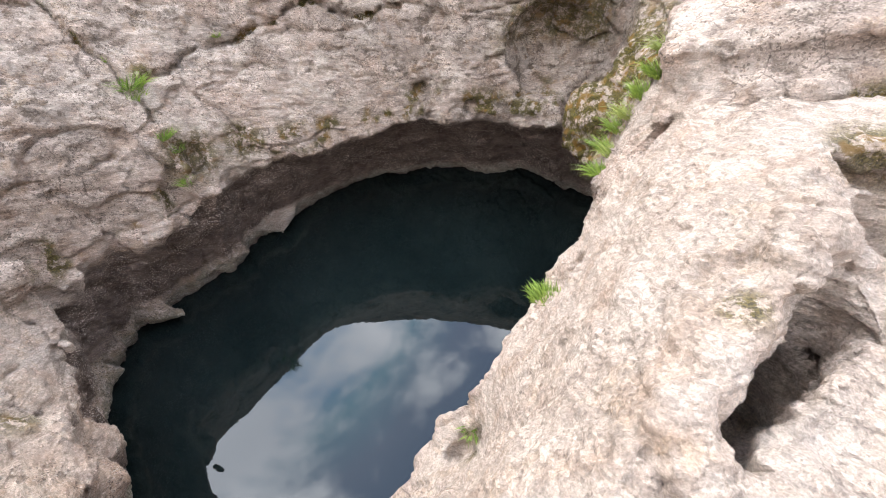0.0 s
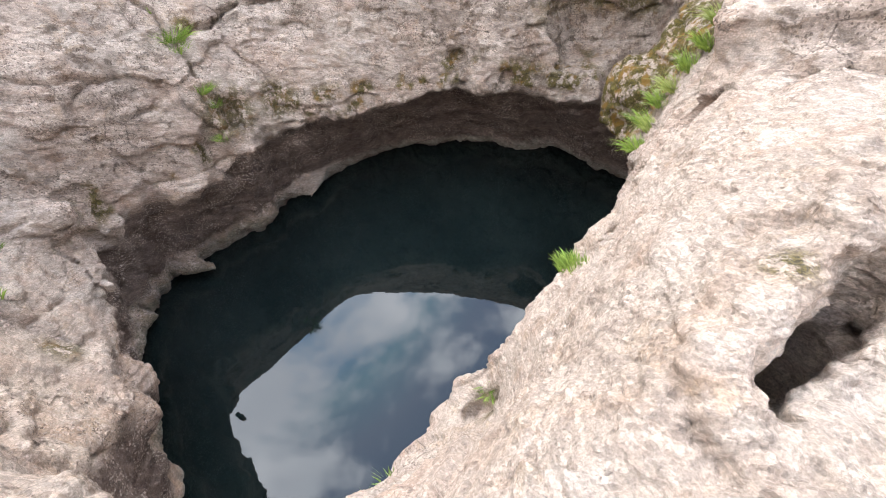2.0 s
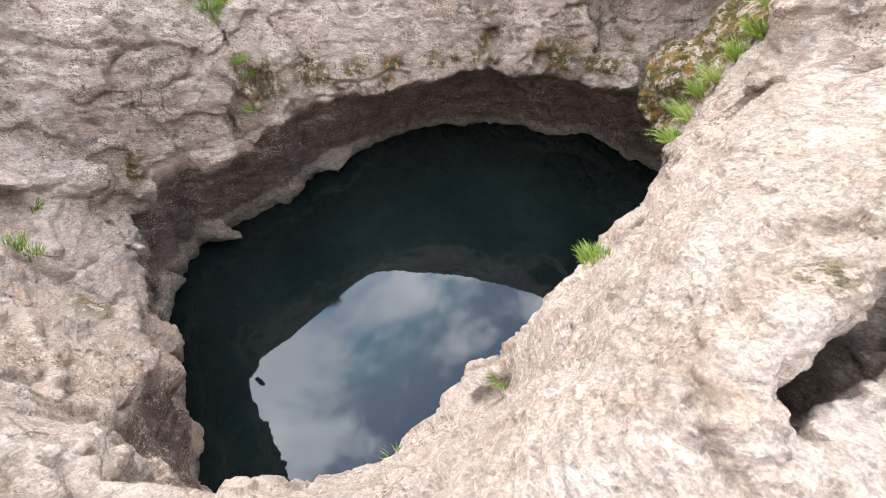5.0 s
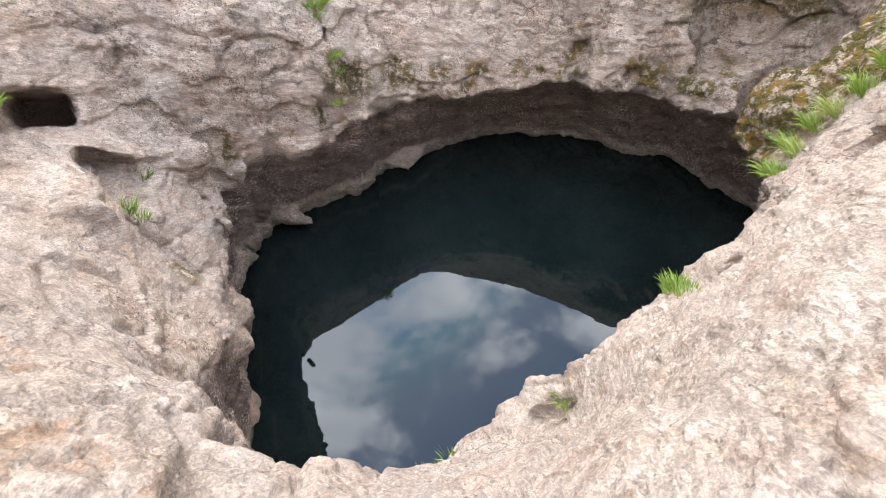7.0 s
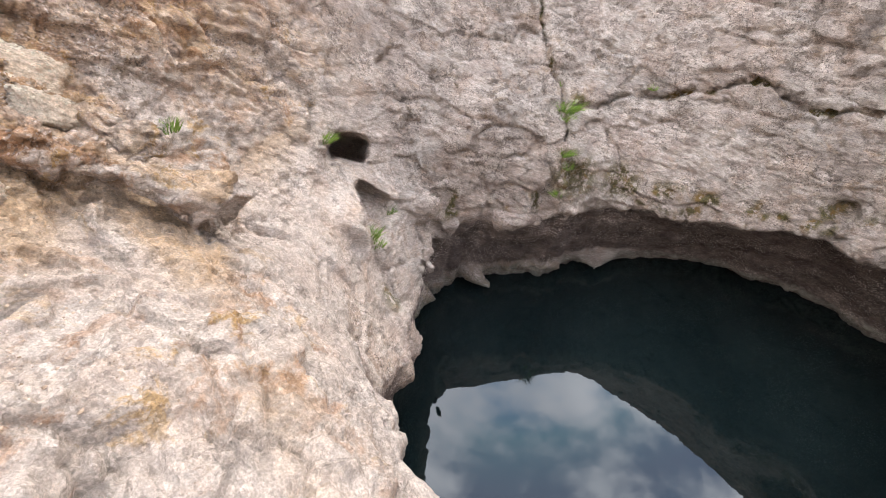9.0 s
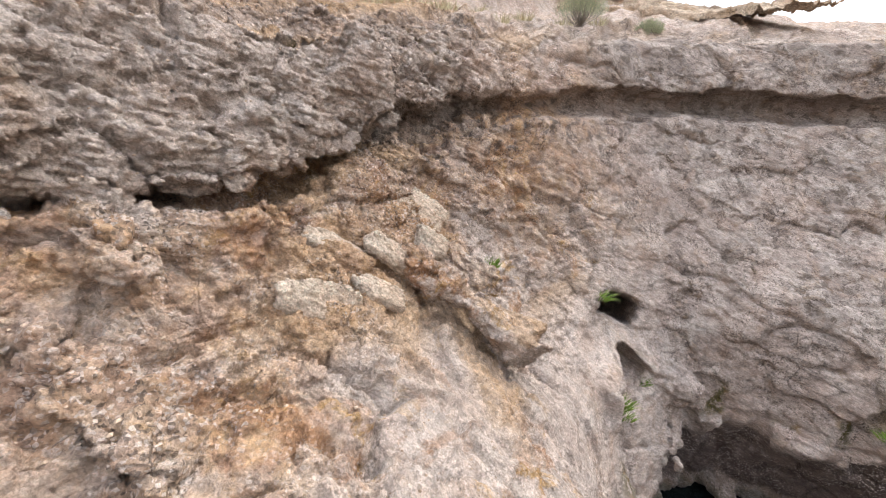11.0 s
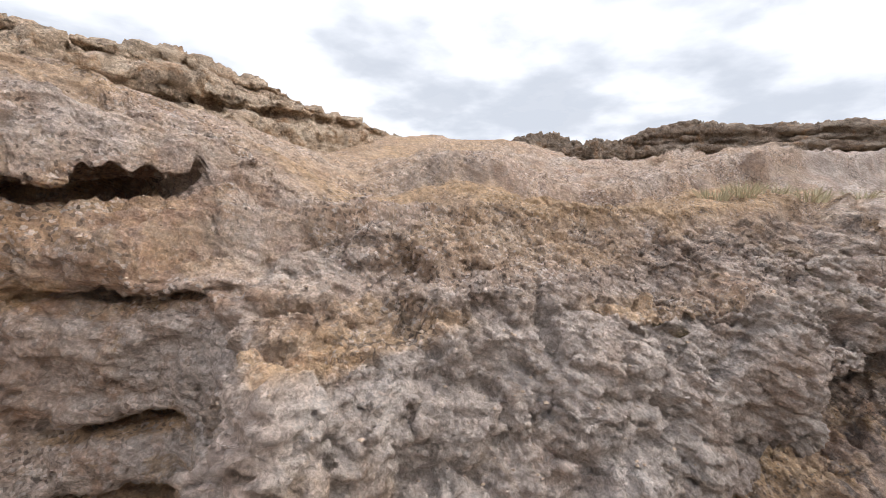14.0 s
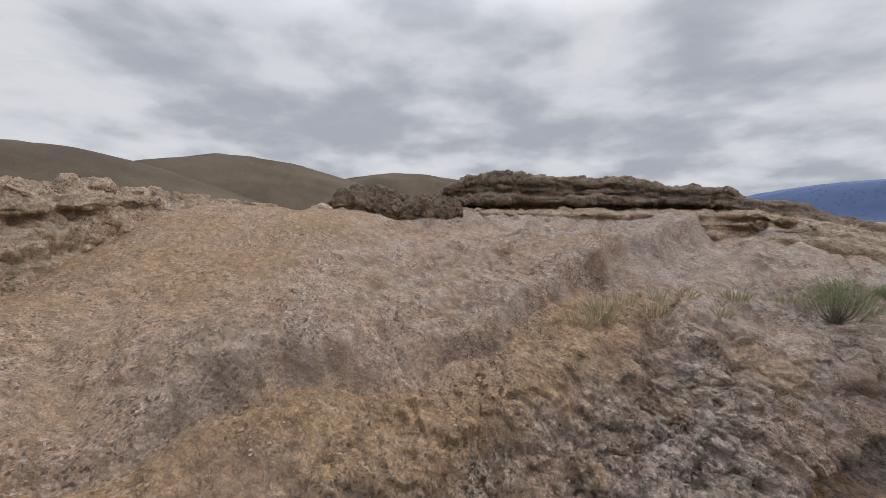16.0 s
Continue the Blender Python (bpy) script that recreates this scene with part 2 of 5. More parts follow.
def leaf_material(name, root, tip, seed=0.0):
    mat, n, shader = material(name)
    p = n.add("TexCoord").outputs["Object"]
    island = n.add("NewGeometry").outputs["Random Per Island"]
    colour = n.mix(island, root, tip)
    colour = n.mix(n.ramp(n.noise(p, 14.0, 3.0), 0.4, 0.7, 0.0, 0.5), colour, tuple(0.6 * v for v in root))
    n.link(colour, shader.inputs["Base Color"])
    shader.inputs["Roughness"].default_value = 0.6
    shader.inputs["Subsurface Weight"].default_value = 0.0
    return mat


WATER = water_material()
GRASS = leaf_material("fresh_grass", (0.12, 0.20, 0.025), (0.36, 0.47, 0.08))
GRASS_LIGHT = leaf_material("pale_grass", (0.20, 0.25, 0.05), (0.42, 0.46, 0.13))
GRASS_DRY = leaf_material("dry_grass", (0.34, 0.27, 0.15), (0.52, 0.45, 0.27))
SAGE = leaf_material("sage_leaf", (0.22, 0.23, 0.12), (0.40, 0.40, 0.23))
TWIG = leaf_material("grey_twig", (0.16, 0.13, 0.10), (0.24, 0.2, 0.16))


def pebble_material():
    mat, n, shader = material("pebbles")
    island = n.add("NewGeometry").outputs["Random Per Island"]
    colour = n.mix(n.ramp(island, 0.0, 0.8), (0.25, 0.165, 0.105), (0.44, 0.31, 0.21))
    n.link(colour, shader.inputs["Base Color"])
    shader.inputs["Roughness"].default_value = 0.9
    return mat


PEBBLE = pebble_material()


# ---- noise and solid modelling ----
def lattice(ix, iy, iz, seed):
    h = (ix.astype(np.uint32) * np.uint32(374761393) + iy.astype(np.uint32) * np.uint32(668265263) + iz.astype(np.uint32) * np.uint32(2246822519) + np.uint32(seed * 3266489917 % 4294967296))
    h = (h ^ (h >> np.uint32(13))) * np.uint32(1274126177)
    h = (h ^ (h >> np.uint32(16))) * np.uint32(2654435761)
    return ((h >> np.uint32(8)) & np.uint32(0xFFFF)).astype(np.float32) / 32767.5 - 1.0


def noise3(p, seed=0):
    """Smooth value noise in -1..1 at an array of places."""
    q = np.asarray(p, np.float32)
    i = np.floor(q)
    f = q - i
    f = f * f * f * (f * (f * 6 - 15) + 10)
    i = i.astype(np.int64)
    x, y, z = i[..., 0], i[..., 1], i[..., 2]
    fx, fy, fz = f[..., 0], f[..., 1], f[..., 2]

    def edge(dy, dz):
        a, b = lattice(x, y + dy, z + dz, seed), lattice(x + 1, y + dy, z + dz, seed)
        return a + (b - a) * fx

    low = edge(0, 0) + (edge(1, 0) - edge(0, 0)) * fy
    high = edge(0, 1) + (edge(1, 1) - edge(0, 1)) * fy
    return low + (high - low) * fz


TURN = np.array(Euler((0.5, 0.35, 0.8)).to_matrix(), np.float32)


def fbm(p, octaves=4, seed=0, gain=0.5, ridged=False):
    q, total, weight, size = np.asarray(p, np.float32), 0.0, 1.0, 0.0
    for n in range(octaves):
        v = noise3(q, seed + n)
        total = total + weight * (1 - 2 * np.abs(v) if ridged else v)
        size += weight
        weight *= gain
        q = (q @ TURN) * 2.07 + 11.3
    return total / size


def smooth(a, b, x):
    t = np.clip((x - a) / (b - a), 0, 1)
    return t * t * (3 - 2 * t)


def surface_nets(field, origin, step):
    """The surface field = 0 (negative inside) as vertices and quads."""
    c = [field[i : field.shape[0] - 1 + i, j : field.shape[1] - 1 + j, k : field.shape[2] - 1 + k] < 0 for i in (0, 1) for j in (0, 1) for k in (0, 1)]
    count = sum(v.astype(np.int8) for v in c)
    active = (count > 0) & (count < 8)
    cells = np.argwhere(active)
    index = np.full(active.shape, -1, np.int32)
    index[active] = np.arange(len(cells))
    corner = np.array([(i, j, k) for i in (0, 1) for j in (0, 1) for k in (0, 1)])
    values = np.stack([field[cells[:, 0] + i, cells[:, 1] + j, cells[:, 2] + k] for i, j, k in corner], 1)
    total, hits = np.zeros((len(cells), 3), np.float32), np.zeros(len(cells), np.float32)
    for a in range(8):
        for b in range(a + 1, 8):
            if np.abs(corner[a] - corner[b]).sum() == 1:
                va, vb = values[:, a], values[:, b]
                cross = (va < 0) != (vb < 0)
                t = np.where(cross, va / np.where(cross, va - vb, 1), 0)[:, None]
                total += np.where(cross[:, None], corner[a] + t * (corner[b] - corner[a]), 0)
                hits += cross
    verts = (cells + total / hits[:, None]) * step + origin
    quads = []
    for axis in range(3):
        u, v = (axis + 1) % 3, (axis + 2) % 3
        a = np.take(field, range(field.shape[axis] - 1), axis) < 0
        b = np.take(field, range(1, field.shape[axis]), axis) < 0
        for flip, where in ((False, a & ~b), (True, b & ~a)):
            at = np.argwhere(where)
            keep = (at[:, u] > 0) & (at[:, v] > 0) & (at[:, u] < index.shape[u]) & (at[:, v] < index.shape[v])
            at = at[keep]
            eu, ev = np.eye(3, dtype=int)[u], np.eye(3, dtype=int)[v]
            ring = [index[tuple((at - d).T)] for d in (eu + ev, ev, 0 * eu, eu)]
            quad = np.stack(ring[::-1] if flip else ring, 1)
            quads.append(quad[(quad >= 0).all(1)])
    return verts.astype(np.float32), np.concatenate(quads)


def halve(verts, quads):
    """Each quad into four, its new points rounded a little."""
    n = len(verts)
    pairs = np.sort(np.stack([quads, np.roll(quads, -1, 1)], 2).reshape(-1, 2), 1)
    key = pairs[:, 0].astype(np.int64) * n + pairs[:, 1]
    unique, first, inverse = np.unique(key, return_index=True, return_inverse=True)
    mids = verts[pairs[first]].mean(1)
    edge = (n + inverse).reshape(-1, 4)
    centre = n + len(unique) + np.arange(len(quads))
    verts = np.concatenate([verts, mids, verts[quads].mean(1)])
    quads = np.concatenate([np.stack([quads[:, k], edge[:, k], centre, edge[:, k - 1]], 1) for k in range(4)])
    return verts, quads


def normals_of(verts, quads):
    a = np.cross(verts[quads[:, 2]] - verts[quads[:, 0]], verts[quads[:, 3]] - verts[quads[:, 1]])
    out = np.zeros_like(verts)
    for axis in range(3):
        for k in range(4):
            out[:, axis] += np.bincount(quads[:, k], a[:, axis], len(verts))
    return out / np.maximum(np.linalg.norm(out, axis=1, keepdims=True), 1e-9)


def relax(verts, quads, rounds=1):
    for _ in range(rounds):
        total, hits = np.zeros_like(verts), np.zeros(len(verts), np.float32)
        middle = verts[quads].mean(1)
        for k in range(4):
            hits += np.bincount(quads[:, k], minlength=len(verts))
            for axis in range(3):
                total[:, axis] += np.bincount(quads[:, k], middle[:, axis], len(verts))
        verts = np.where(hits[:, None] > 0, total / np.maximum(hits, 1)[:, None], verts).astype(np.float32)
    return verts


def mesh_of(name, verts, quads, mat, smooth_faces=True, masks=None):
    mesh = bpy.data.meshes.new(name)
    mesh.vertices.add(len(verts))
    mesh.vertices.foreach_set("co", np.ascontiguousarray(verts, np.float32).ravel())
    mesh.loops.add(quads.size)
    mesh.loops.foreach_set("vertex_index", np.ascontiguousarray(quads, np.int32).ravel())
    mesh.polygons.add(len(quads))
    mesh.polygons.foreach_set("loop_start", np.arange(0, quads.size, quads.shape[1], dtype=np.int32))
    mesh.polygons.foreach_set("use_smooth", np.full(len(quads), smooth_faces))
    mesh.update(calc_edges=True)
    for key, value in (masks or {}).items():
        layer = mesh.attributes.new(key, "FLOAT", "POINT")
        layer.data.foreach_set("value", np.ascontiguousarray(np.clip(value, 0, 1), np.float32))
    mesh.materials.append(mat)
    return mesh


# ---- the rock round the pool: sections on rays from the pool's middle ----
CENTRE = np.array([-1.6, 4.2])
SECTIONS = []


def section(angle, lip, water, *rise):
    """One cut through the rim: its lip (radius, height), the radius at the water under it, then the ground outwards."""
    SECTIONS.append((angle, lip, water, rise))


section(0, (3.28, 3.3), 4.2, (3.6, 4.2), (3.95, 4.75), (4.6, 5.0), (6.0, 5.3), (8.5, 5.8))
section(13, (3.6, 3.0), 5.0, (3.95, 4.1), (4.3, 4.6), (5.0, 4.9), (6.2, 5.5), (8.5, 6.2))
section(26, (3.75, 2.9), 5.8, (3.95, 3.5), (4.4, 4.1), (5.0, 4.5), (6.2, 5.4), (8.5, 6.6))
section(38, (4.3, 2.5), 6.3, (4.5, 2.9), (4.75, 3.6), (5.2, 4.6), (6.2, 5.8), (8.5, 6.9))
section(48, (4.1, 2.3), 6.2, (4.2, 3.0), (4.4, 3.8), (4.9, 5.42), (5.8, 6.45), (8.5, 7.0))
section(61, (3.15, 2.6), 5.8, (3.35, 3.1), (3.85, 3.9), (4.5, 5.52), (5.4, 6.45), (8.5, 7.1))
section(73, (3.15, 2.5), 5.4, (3.3, 3.0), (3.65, 3.9), (4.3, 5.52), (5.2, 6.45), (8.5, 7.2))
section(88, (2.85, 2.35), 4.95, (3.05, 2.95), (3.4, 3.75), (4.2, 5.52), (5.2, 6.45), (8.5, 7.3))
section(106, (2.6, 2.25), 4.6, (2.85, 3.0), (3.3, 3.9), (4.2, 5.42), (5.2, 6.35), (6.6, 6.5), (7.4, 7.4))
section(122, (2.5, 2.25), 3.9, (2.8, 3.05), (3.4, 3.8), (4.3, 4.95), (5.2, 5.8), (6.5, 6.3), (6.9, 7.4))
section(138, (2.6, 2.3), 3.65, (2.85, 3.05), (3.35, 3.8), (4.2, 4.6), (5.0, 5.3), (6.4, 6.1), (6.7, 7.5))
section(152, (2.62, 2.3), 3.55, (2.82, 3.1), (3.25, 3.85), (4.1, 4.4), (5.0, 5.1), (6.3, 6.2), (6.6, 7.6))
section(163, (2.7, 2.15), 3.85, (2.95, 3.0), (3.5, 3.95), (4.3, 4.4), (5.1, 5.0), (6.2, 6.3), (6.5, 7.7))
section(175, (3.2, 2.1), 4.25, (3.35, 3.0), (3.5, 3.8), (4.2, 4.3), (5.1, 4.95), (6.15, 6.4), (6.5, 7.8))
section(186, (3.7, 2.2), 4.4, (3.85, 2.9), (4.1, 3.7), (4.6, 4.3), (5.2, 4.9), (6.15, 6.5), (6.5, 7.85))
section(193, (3.95, 2.05), 4.4, (4.05, 2.5), (4.3, 3.4), (4.7, 4.3), (5.2, 4.9), (6.15, 6.6), (6.5, 7.85))
section(201, (3.62, 2.2), 4.2, (3.85, 2.7), (4.25, 2.9), (4.5, 3.9), (5.1, 4.7), (6.15, 6.6), (6.6, 7.8), (7.4, 8.0))
section(211, (3.35, 2.25), 4.05, (3.7, 2.75), (4.36, 2.95), (4.48, 4.2), (5.0, 4.5), (6.1, 6.4), (6.7, 7.6), (7.4, 8.0))
section(223, (3.35, 2.2), 4.0, (3.75, 2.6), (4.0, 3.3), (4.3, 4.0), (5.0, 4.5), (6.1, 6.2), (6.5, 7.35), (7.4, 7.95))
section(234, (3.5, 2.1), 4.1, (3.75, 2.6), (3.95, 3.5), (4.3, 4.05), (5.2, 4.85), (6.1, 5.95), (6.4, 7.0), (6.75, 7.45), (7.4, 7.85))
section(245, (3.68, 2.4), 4.2, (3.9, 3.0), (4.15, 4.05), (4.5, 4.5), (5.25, 5.1), (6.2, 5.95), (6.5, 6.6), (6.6, 7.2), (7.0, 7.5), (7.8, 7.75))
section(251, (3.8, 3.0), 4.2, (4.02, 3.9), (4.25, 4.35), (4.6, 4.65), (5.3, 5.2), (6.2, 5.9), (6.7, 6.5), (6.8, 7.15), (7.1, 7.5), (7.9, 7.7), (9.0, 8.2))
section(256, (3.92, 3.5), 4.2, (4.1, 4.2), (4.3, 4.45), (4.7, 4.8), (5.4, 5.3), (6.3, 5.9), (7.0, 6.5), (7.1, 7.1), (7.4, 7.5), (8.25, 7.75), (8.5, 8.55))
section(258.6, (3.96, 3.7), 4.25, (4.13, 4.3), (4.5, 4.85), (5.2, 5.2), (6.0, 5.65), (6.9, 6.2), (7.3, 6.5), (7.36, 7.0), (7.6, 7.4), (8.2, 7.65), (8.55, 8.55))
section(261, (4.0, 3.9), 4.25, (4.17, 4.4), (4.5, 4.88), (5.2, 5.2), (6.0, 5.6), (6.95, 6.15), (7.6, 6.5), (8.35, 6.72), (8.5, 7.7), (8.75, 8.55))
section(264, (4.02, 4.0), 4.3, (4.2, 4.45), (4.6, 4.95), (5.2, 5.2), (6.0, 5.55), (7.0, 6.1), (8.1, 6.5), (8.5, 6.7), (8.65, 7.7), (8.85, 8.55))
section(272, (4.08, 4.1), 4.3, (4.25, 4.55), (4.6, 4.95), (5.2, 5.15), (6.0, 5.5), (7.0, 5.9), (8.3, 6.3), (8.9, 6.7), (9.05, 7.6), (9.3, 8.4))
section(278, (4.02, 3.85), 4.2, (4.25, 4.4), (4.6, 4.85), (5.2, 5.05), (6.0, 5.35), (7.0, 5.8), (8.5, 6.3))
section(284, (3.58, 2.45), 3.9, (3.8, 3.1), (4.2, 4.3), (4.6, 4.8), (5.4, 5.05), (7.0, 5.6), (8.5, 6.2))
section(291, (3.15, 2.15), 3.6, (3.5, 2.5), (3.95, 3.9), (4.3, 4.75), (5.0, 4.95), (7.0, 5.5), (8.5, 6.1))
section(298, (3.0, 2.25), 3.5, (3.6, 2.75), (3.85, 4.2), (4.15, 4.95), (4.6, 4.95), (6.0, 5.1), (8.5, 6.0))
section(302, (2.92, 2.32), 3.4, (3.45, 2.9), (3.8, 4.35), (4.2, 5.1), (4.55, 4.95), (5.4, 5.0), (8.5, 5.9))
section(306, (2.98, 2.85), 3.4, (3.25, 3.4), (3.75, 4.6), (4.2, 5.2), (4.5, 4.88), (5.2, 4.9), (8.5, 5.8))
section(316, (2.9, 3.05), 3.4, (3.15, 3.6), (3.65, 4.7), (4.2, 5.2), (4.55, 4.88), (5.2, 4.9), (8.5, 5.8))
section(327, (2.88, 3.2), 3.4, (3.15, 3.9), (3.55, 4.75), (4.1, 5.15), (4.7, 4.9), (5.4, 5.1), (8.5, 5.8))
section(338, (2.95, 3.4), 3.5, (3.2, 4.0), (3.55, 4.6), (4.05, 4.95), (4.8, 4.95), (5.6, 5.2), (8.5, 5.8))
section(349, (3.12, 3.45), 3.8, (3.35, 4.1), (3.7, 4.65), (4.1, 4.9), (4.8, 5.0), (5.8, 5.3), (8.5, 5.8))

OUT = np.array([0.0, 0.12, 0.25, 0.4, 0.6, 0.8, 1.05, 1.3, 1.7, 2.1, 2.6, 3.1, 3.6, 4.2, 5.0, 6.0])


def around(values, theta, soften=2.2):
    """Values given at the sections' angles, carried round the pool as a soft closed curve."""
    fine = np.arange(0, 360, 0.5)
    angles = np.array([s[0] for s in SECTIONS], float)
    row = np.interp(fine, np.r_[angles - 360, angles, angles + 360], np.tile(values, 3))
    reach = np.arange(-20, 21) * 0.5
    bell = np.exp(-0.5 * (reach / soften) ** 2)
    row = sum(w * np.roll(row, k) for k, w in zip(range(-20, 21), bell / bell.sum()))
    return np.interp(np.degrees(theta) % 360, np.r_[fine, 360], np.r_[row, row[0]])


def plateau(x, y):
    """The tableland above: nearly level, rising to the west, sinking to a gully and to the valley in the north-west."""
    z = 8.0 + 0.22 * np.clip(-7.3 - x, 0, 2.8) + 0.075 * np.clip(-10.1 - x, 0, 7)
    z = z + np.maximum(0.5 * smooth(-2.4, -4.0, y) * smooth(-5.4, -6.8, x), 0.58 * smooth(-3.8, -5.5, y)) * smooth(-15.8, -12.0, x)
    z = z - 0.42 * smooth(0.2, 2.6, y) * smooth(-13, -9.5, x) - 0.04 * np.clip(y - 2.5, 0, 9)
    far = np.hypot(x + 4, y + 2)
    z = z - 0.9 * smooth(-13.6, -16.0, x) * np.exp(-(((y + 5.2) / 1.2) ** 2)) - 3.0 * smooth(-19, -32, x)
    z = z + 0.32 * smooth(-3.7, -4.4, y) * smooth(-5.6, -4.2, x) * smooth(-7.5, -5.5, y)
    return z - 22 * smooth(24, 420, far) - 22 * smooth(300, 2600, far)


def rim_edge(turn):
    """How far out the carved rock reaches before the open ground takes over."""
    return 8.3 + 1.7 * smooth(248, 258, turn) * smooth(292, 282, turn)


def ground_height(x, y):
    v = np.stack([x - CENTRE[0], y - CENTRE[1]], -1)
    r, theta = np.hypot(v[..., 0], v[..., 1]), np.arctan2(v[..., 1], v[..., 0])
    lip = around(np.array([s[1][0] for s in SECTIONS]), theta)
    levels = []
    for d in OUT:
        row = [np.interp(s[1][0] + d, [s[1][0]] + [q[0] for q in s[3]], [s[1][1]] + [q[1] for q in s[3]]) for s in SECTIONS]
        levels.append(around(np.array(row), theta))
    d = np.clip(r - lip, 0, OUT[-1] - 1e-3)
    levels = np.stack(levels)
    n = np.clip(np.searchsorted(OUT, d, side="right") - 1, 0, len(OUT) - 2)
    low, high = np.take_along_axis(levels, n[None], 0)[0], np.take_along_axis(levels, n[None] + 1, 0)[0]
    z = low + (high - low) * (d - OUT[n]) / (OUT[n + 1] - OUT[n])
    turn = np.degrees(theta) % 360
    edge = rim_edge(turn)
    blend = smooth(edge - 1.5, edge - 0.15, r)
    west = smooth(118, 136, turn) * smooth(286, 274, turn)
    rest = np.maximum(z, 6.0 + 0.0 * z) + 1.2 * smooth(8.3, 11, r)
    top = plateau(x, y) * west + (1 - west) * (rest * (1 - smooth(11, 20, r)) + plateau(x, y) * smooth(11, 20, r))
    return z * (1 - blend) + top * blend, r, theta, lip


def ball(p, centre, size, turn=(0, 0, 0)):
    """Signed distance, nearly, to an ellipsoid."""
    m = np.array(Euler([radians(a) for a in turn]).to_matrix(), np.float32)
    q = (p - np.array(centre, np.float32)) @ m / np.array(size, np.float32)
    k = np.sqrt((q * q).sum(-1)) + 1e-6
    return (k - 1) * min(size) * (0.5 + 0.5 * np.minimum(k, 1.5))


def slab(p, centre, half, turn=(0, 0, 0), rounding=0.08):
    """Signed distance to a rounded block."""
    m = np.array(Euler([radians(a) for a in turn]).to_matrix(), np.float32)
    q = np.abs((p - np.array(centre, np.float32)) @ m) - (np.array(half, np.float32) - rounding)
    return np.sqrt((np.maximum(q, 0) ** 2).sum(-1)) + np.minimum(q.max(-1), 0) - rounding


def blend_min(a, b, k):
    h = np.clip(0.5 + 0.5 * (b - a) / k, 0, 1)
    return b + (a - b) * h - k * h * (1 - h)


class Solid:
    """A block of space as a field on a grid, to which shapes are added and from which they are cut."""

    def __init__(self, low, high, step):
        self.low, self.step = np.array(low, np.float32), step
        self.axes = [np.arange(a, b, step, dtype=np.float32) for a, b in zip(low, high)]
        self.field = np.full([len(a) for a in self.axes], 9.0, np.float32)

    def near(self, centre, reach):
        cut = []
        for axis, c in zip(self.axes, centre):
            first, last = np.searchsorted(axis, c - reach), np.searchsorted(axis, c + reach)
            cut.append(slice(first, max(first, last)))
        grid = np.stack(np.meshgrid(*[axis[s] for axis, s in zip(self.axes, cut)], indexing="ij"), -1)
        return tuple(cut), grid

    def add(self, shape, centre, size, turn=(0, 0, 0), soft=0.1):
        cut, grid = self.near(centre, max(size) * 1.8 + 0.4)
        if grid.size:
            self.field[cut] = blend_min(self.field[cut], shape(grid, centre, size, turn), soft)

    def cut(self, shape, centre, size, turn=(0, 0, 0), soft=0.06):
        cut, grid = self.near(centre, max(size) * 1.8 + 0.4)
        if grid.size:
            self.field[cut] = -blend_min(-self.field[cut], shape(grid, centre, size, turn), soft)

    def crack(self, points, width, depth):
        """A cleft along a line on the surface."""
        for a, b in zip(points, points[1:]):
            a, b = np.array(a, float), np.array(b, float)
            centre, half = (a + b) / 2, np.linalg.norm(b - a) / 2
            cut, grid = self.near(centre, half + depth + 0.2)
            if not grid.size:
                continue
            t = np.clip(((grid - a) @ (b - a)) / ((b - a) @ (b - a)), 0, 1)
            off = np.linalg.norm(grid - (a + t[..., None] * (b - a)), axis=-1)
            self.field[cut] = np.maximum(self.field[cut], np.minimum(width, depth) - off)


def facets(p, seed=0, edges=False):
    """Broken faces: each cell has its own height and tilt, so that the edges between them are sharp."""
    base = np.floor(p - 0.5)
    best, second, value = np.full(len(p), 9e9, np.float32), np.full(len(p), 9e9, np.float32), np.zeros(len(p), np.float32)
    for k in range(8):
        cell = base + np.array([k & 1, (k >> 1) & 1, k >> 2], np.float32)
        i = cell.astype(np.int64)
        jitter = np.stack([lattice(i[:, 0], i[:, 1], i[:, 2], seed + c) for c in range(3)], 1)
        off = p - (cell + 0.5 + 0.42 * jitter)
        near = (off * off).sum(1)
        tilt = np.stack([jitter[:, 1], jitter[:, 2], jitter[:, 0]], 1)
        mine = 0.55 * lattice(i[:, 0], i[:, 1], i[:, 2], seed + 7) + 0.9 * (off * tilt).sum(1)
        closer = near < best
        second = np.where(closer, best, np.minimum(second, near))
        best, value = np.where(closer, near, best), np.where(closer, mine, value)
    return (value, np.sqrt(second) - np.sqrt(best)) if edges else value


BED = np.array(Vector((0.08, 0.42, 1.0)).normalized(), np.float32)


BED_U = np.cross(BED, np.array((0.0, 1.0, 0.0), np.float32))
BED_U = BED_U / np.linalg.norm(BED_U)
BED_V = np.cross(BED, BED_U)


def plates(p, thick, wide, seed, wave=0.5):
    """Bedded rock broken along joints: every plate of every bed has its own height and tilt, open seams run between them."""
    b = p @ BED / thick + wave * fbm(p / (5 * thick), 3, seed)
    n = np.floor(b)
    f = b - n
    q = np.stack([p @ BED_U / wide, p @ BED_V / wide, n * 3.7], 1)
    value, edge = facets(q, seed + 1, True)
    seam = 0.45 * np.exp(-((edge / 0.09) ** 2)) + 0.35 * np.exp(-((np.minimum(f, 1 - f) / 0.14) ** 2))
    return value - seam * smooth(-0.3, 0.2, fbm(p / (3.0 * wide), 2, seed + 3))


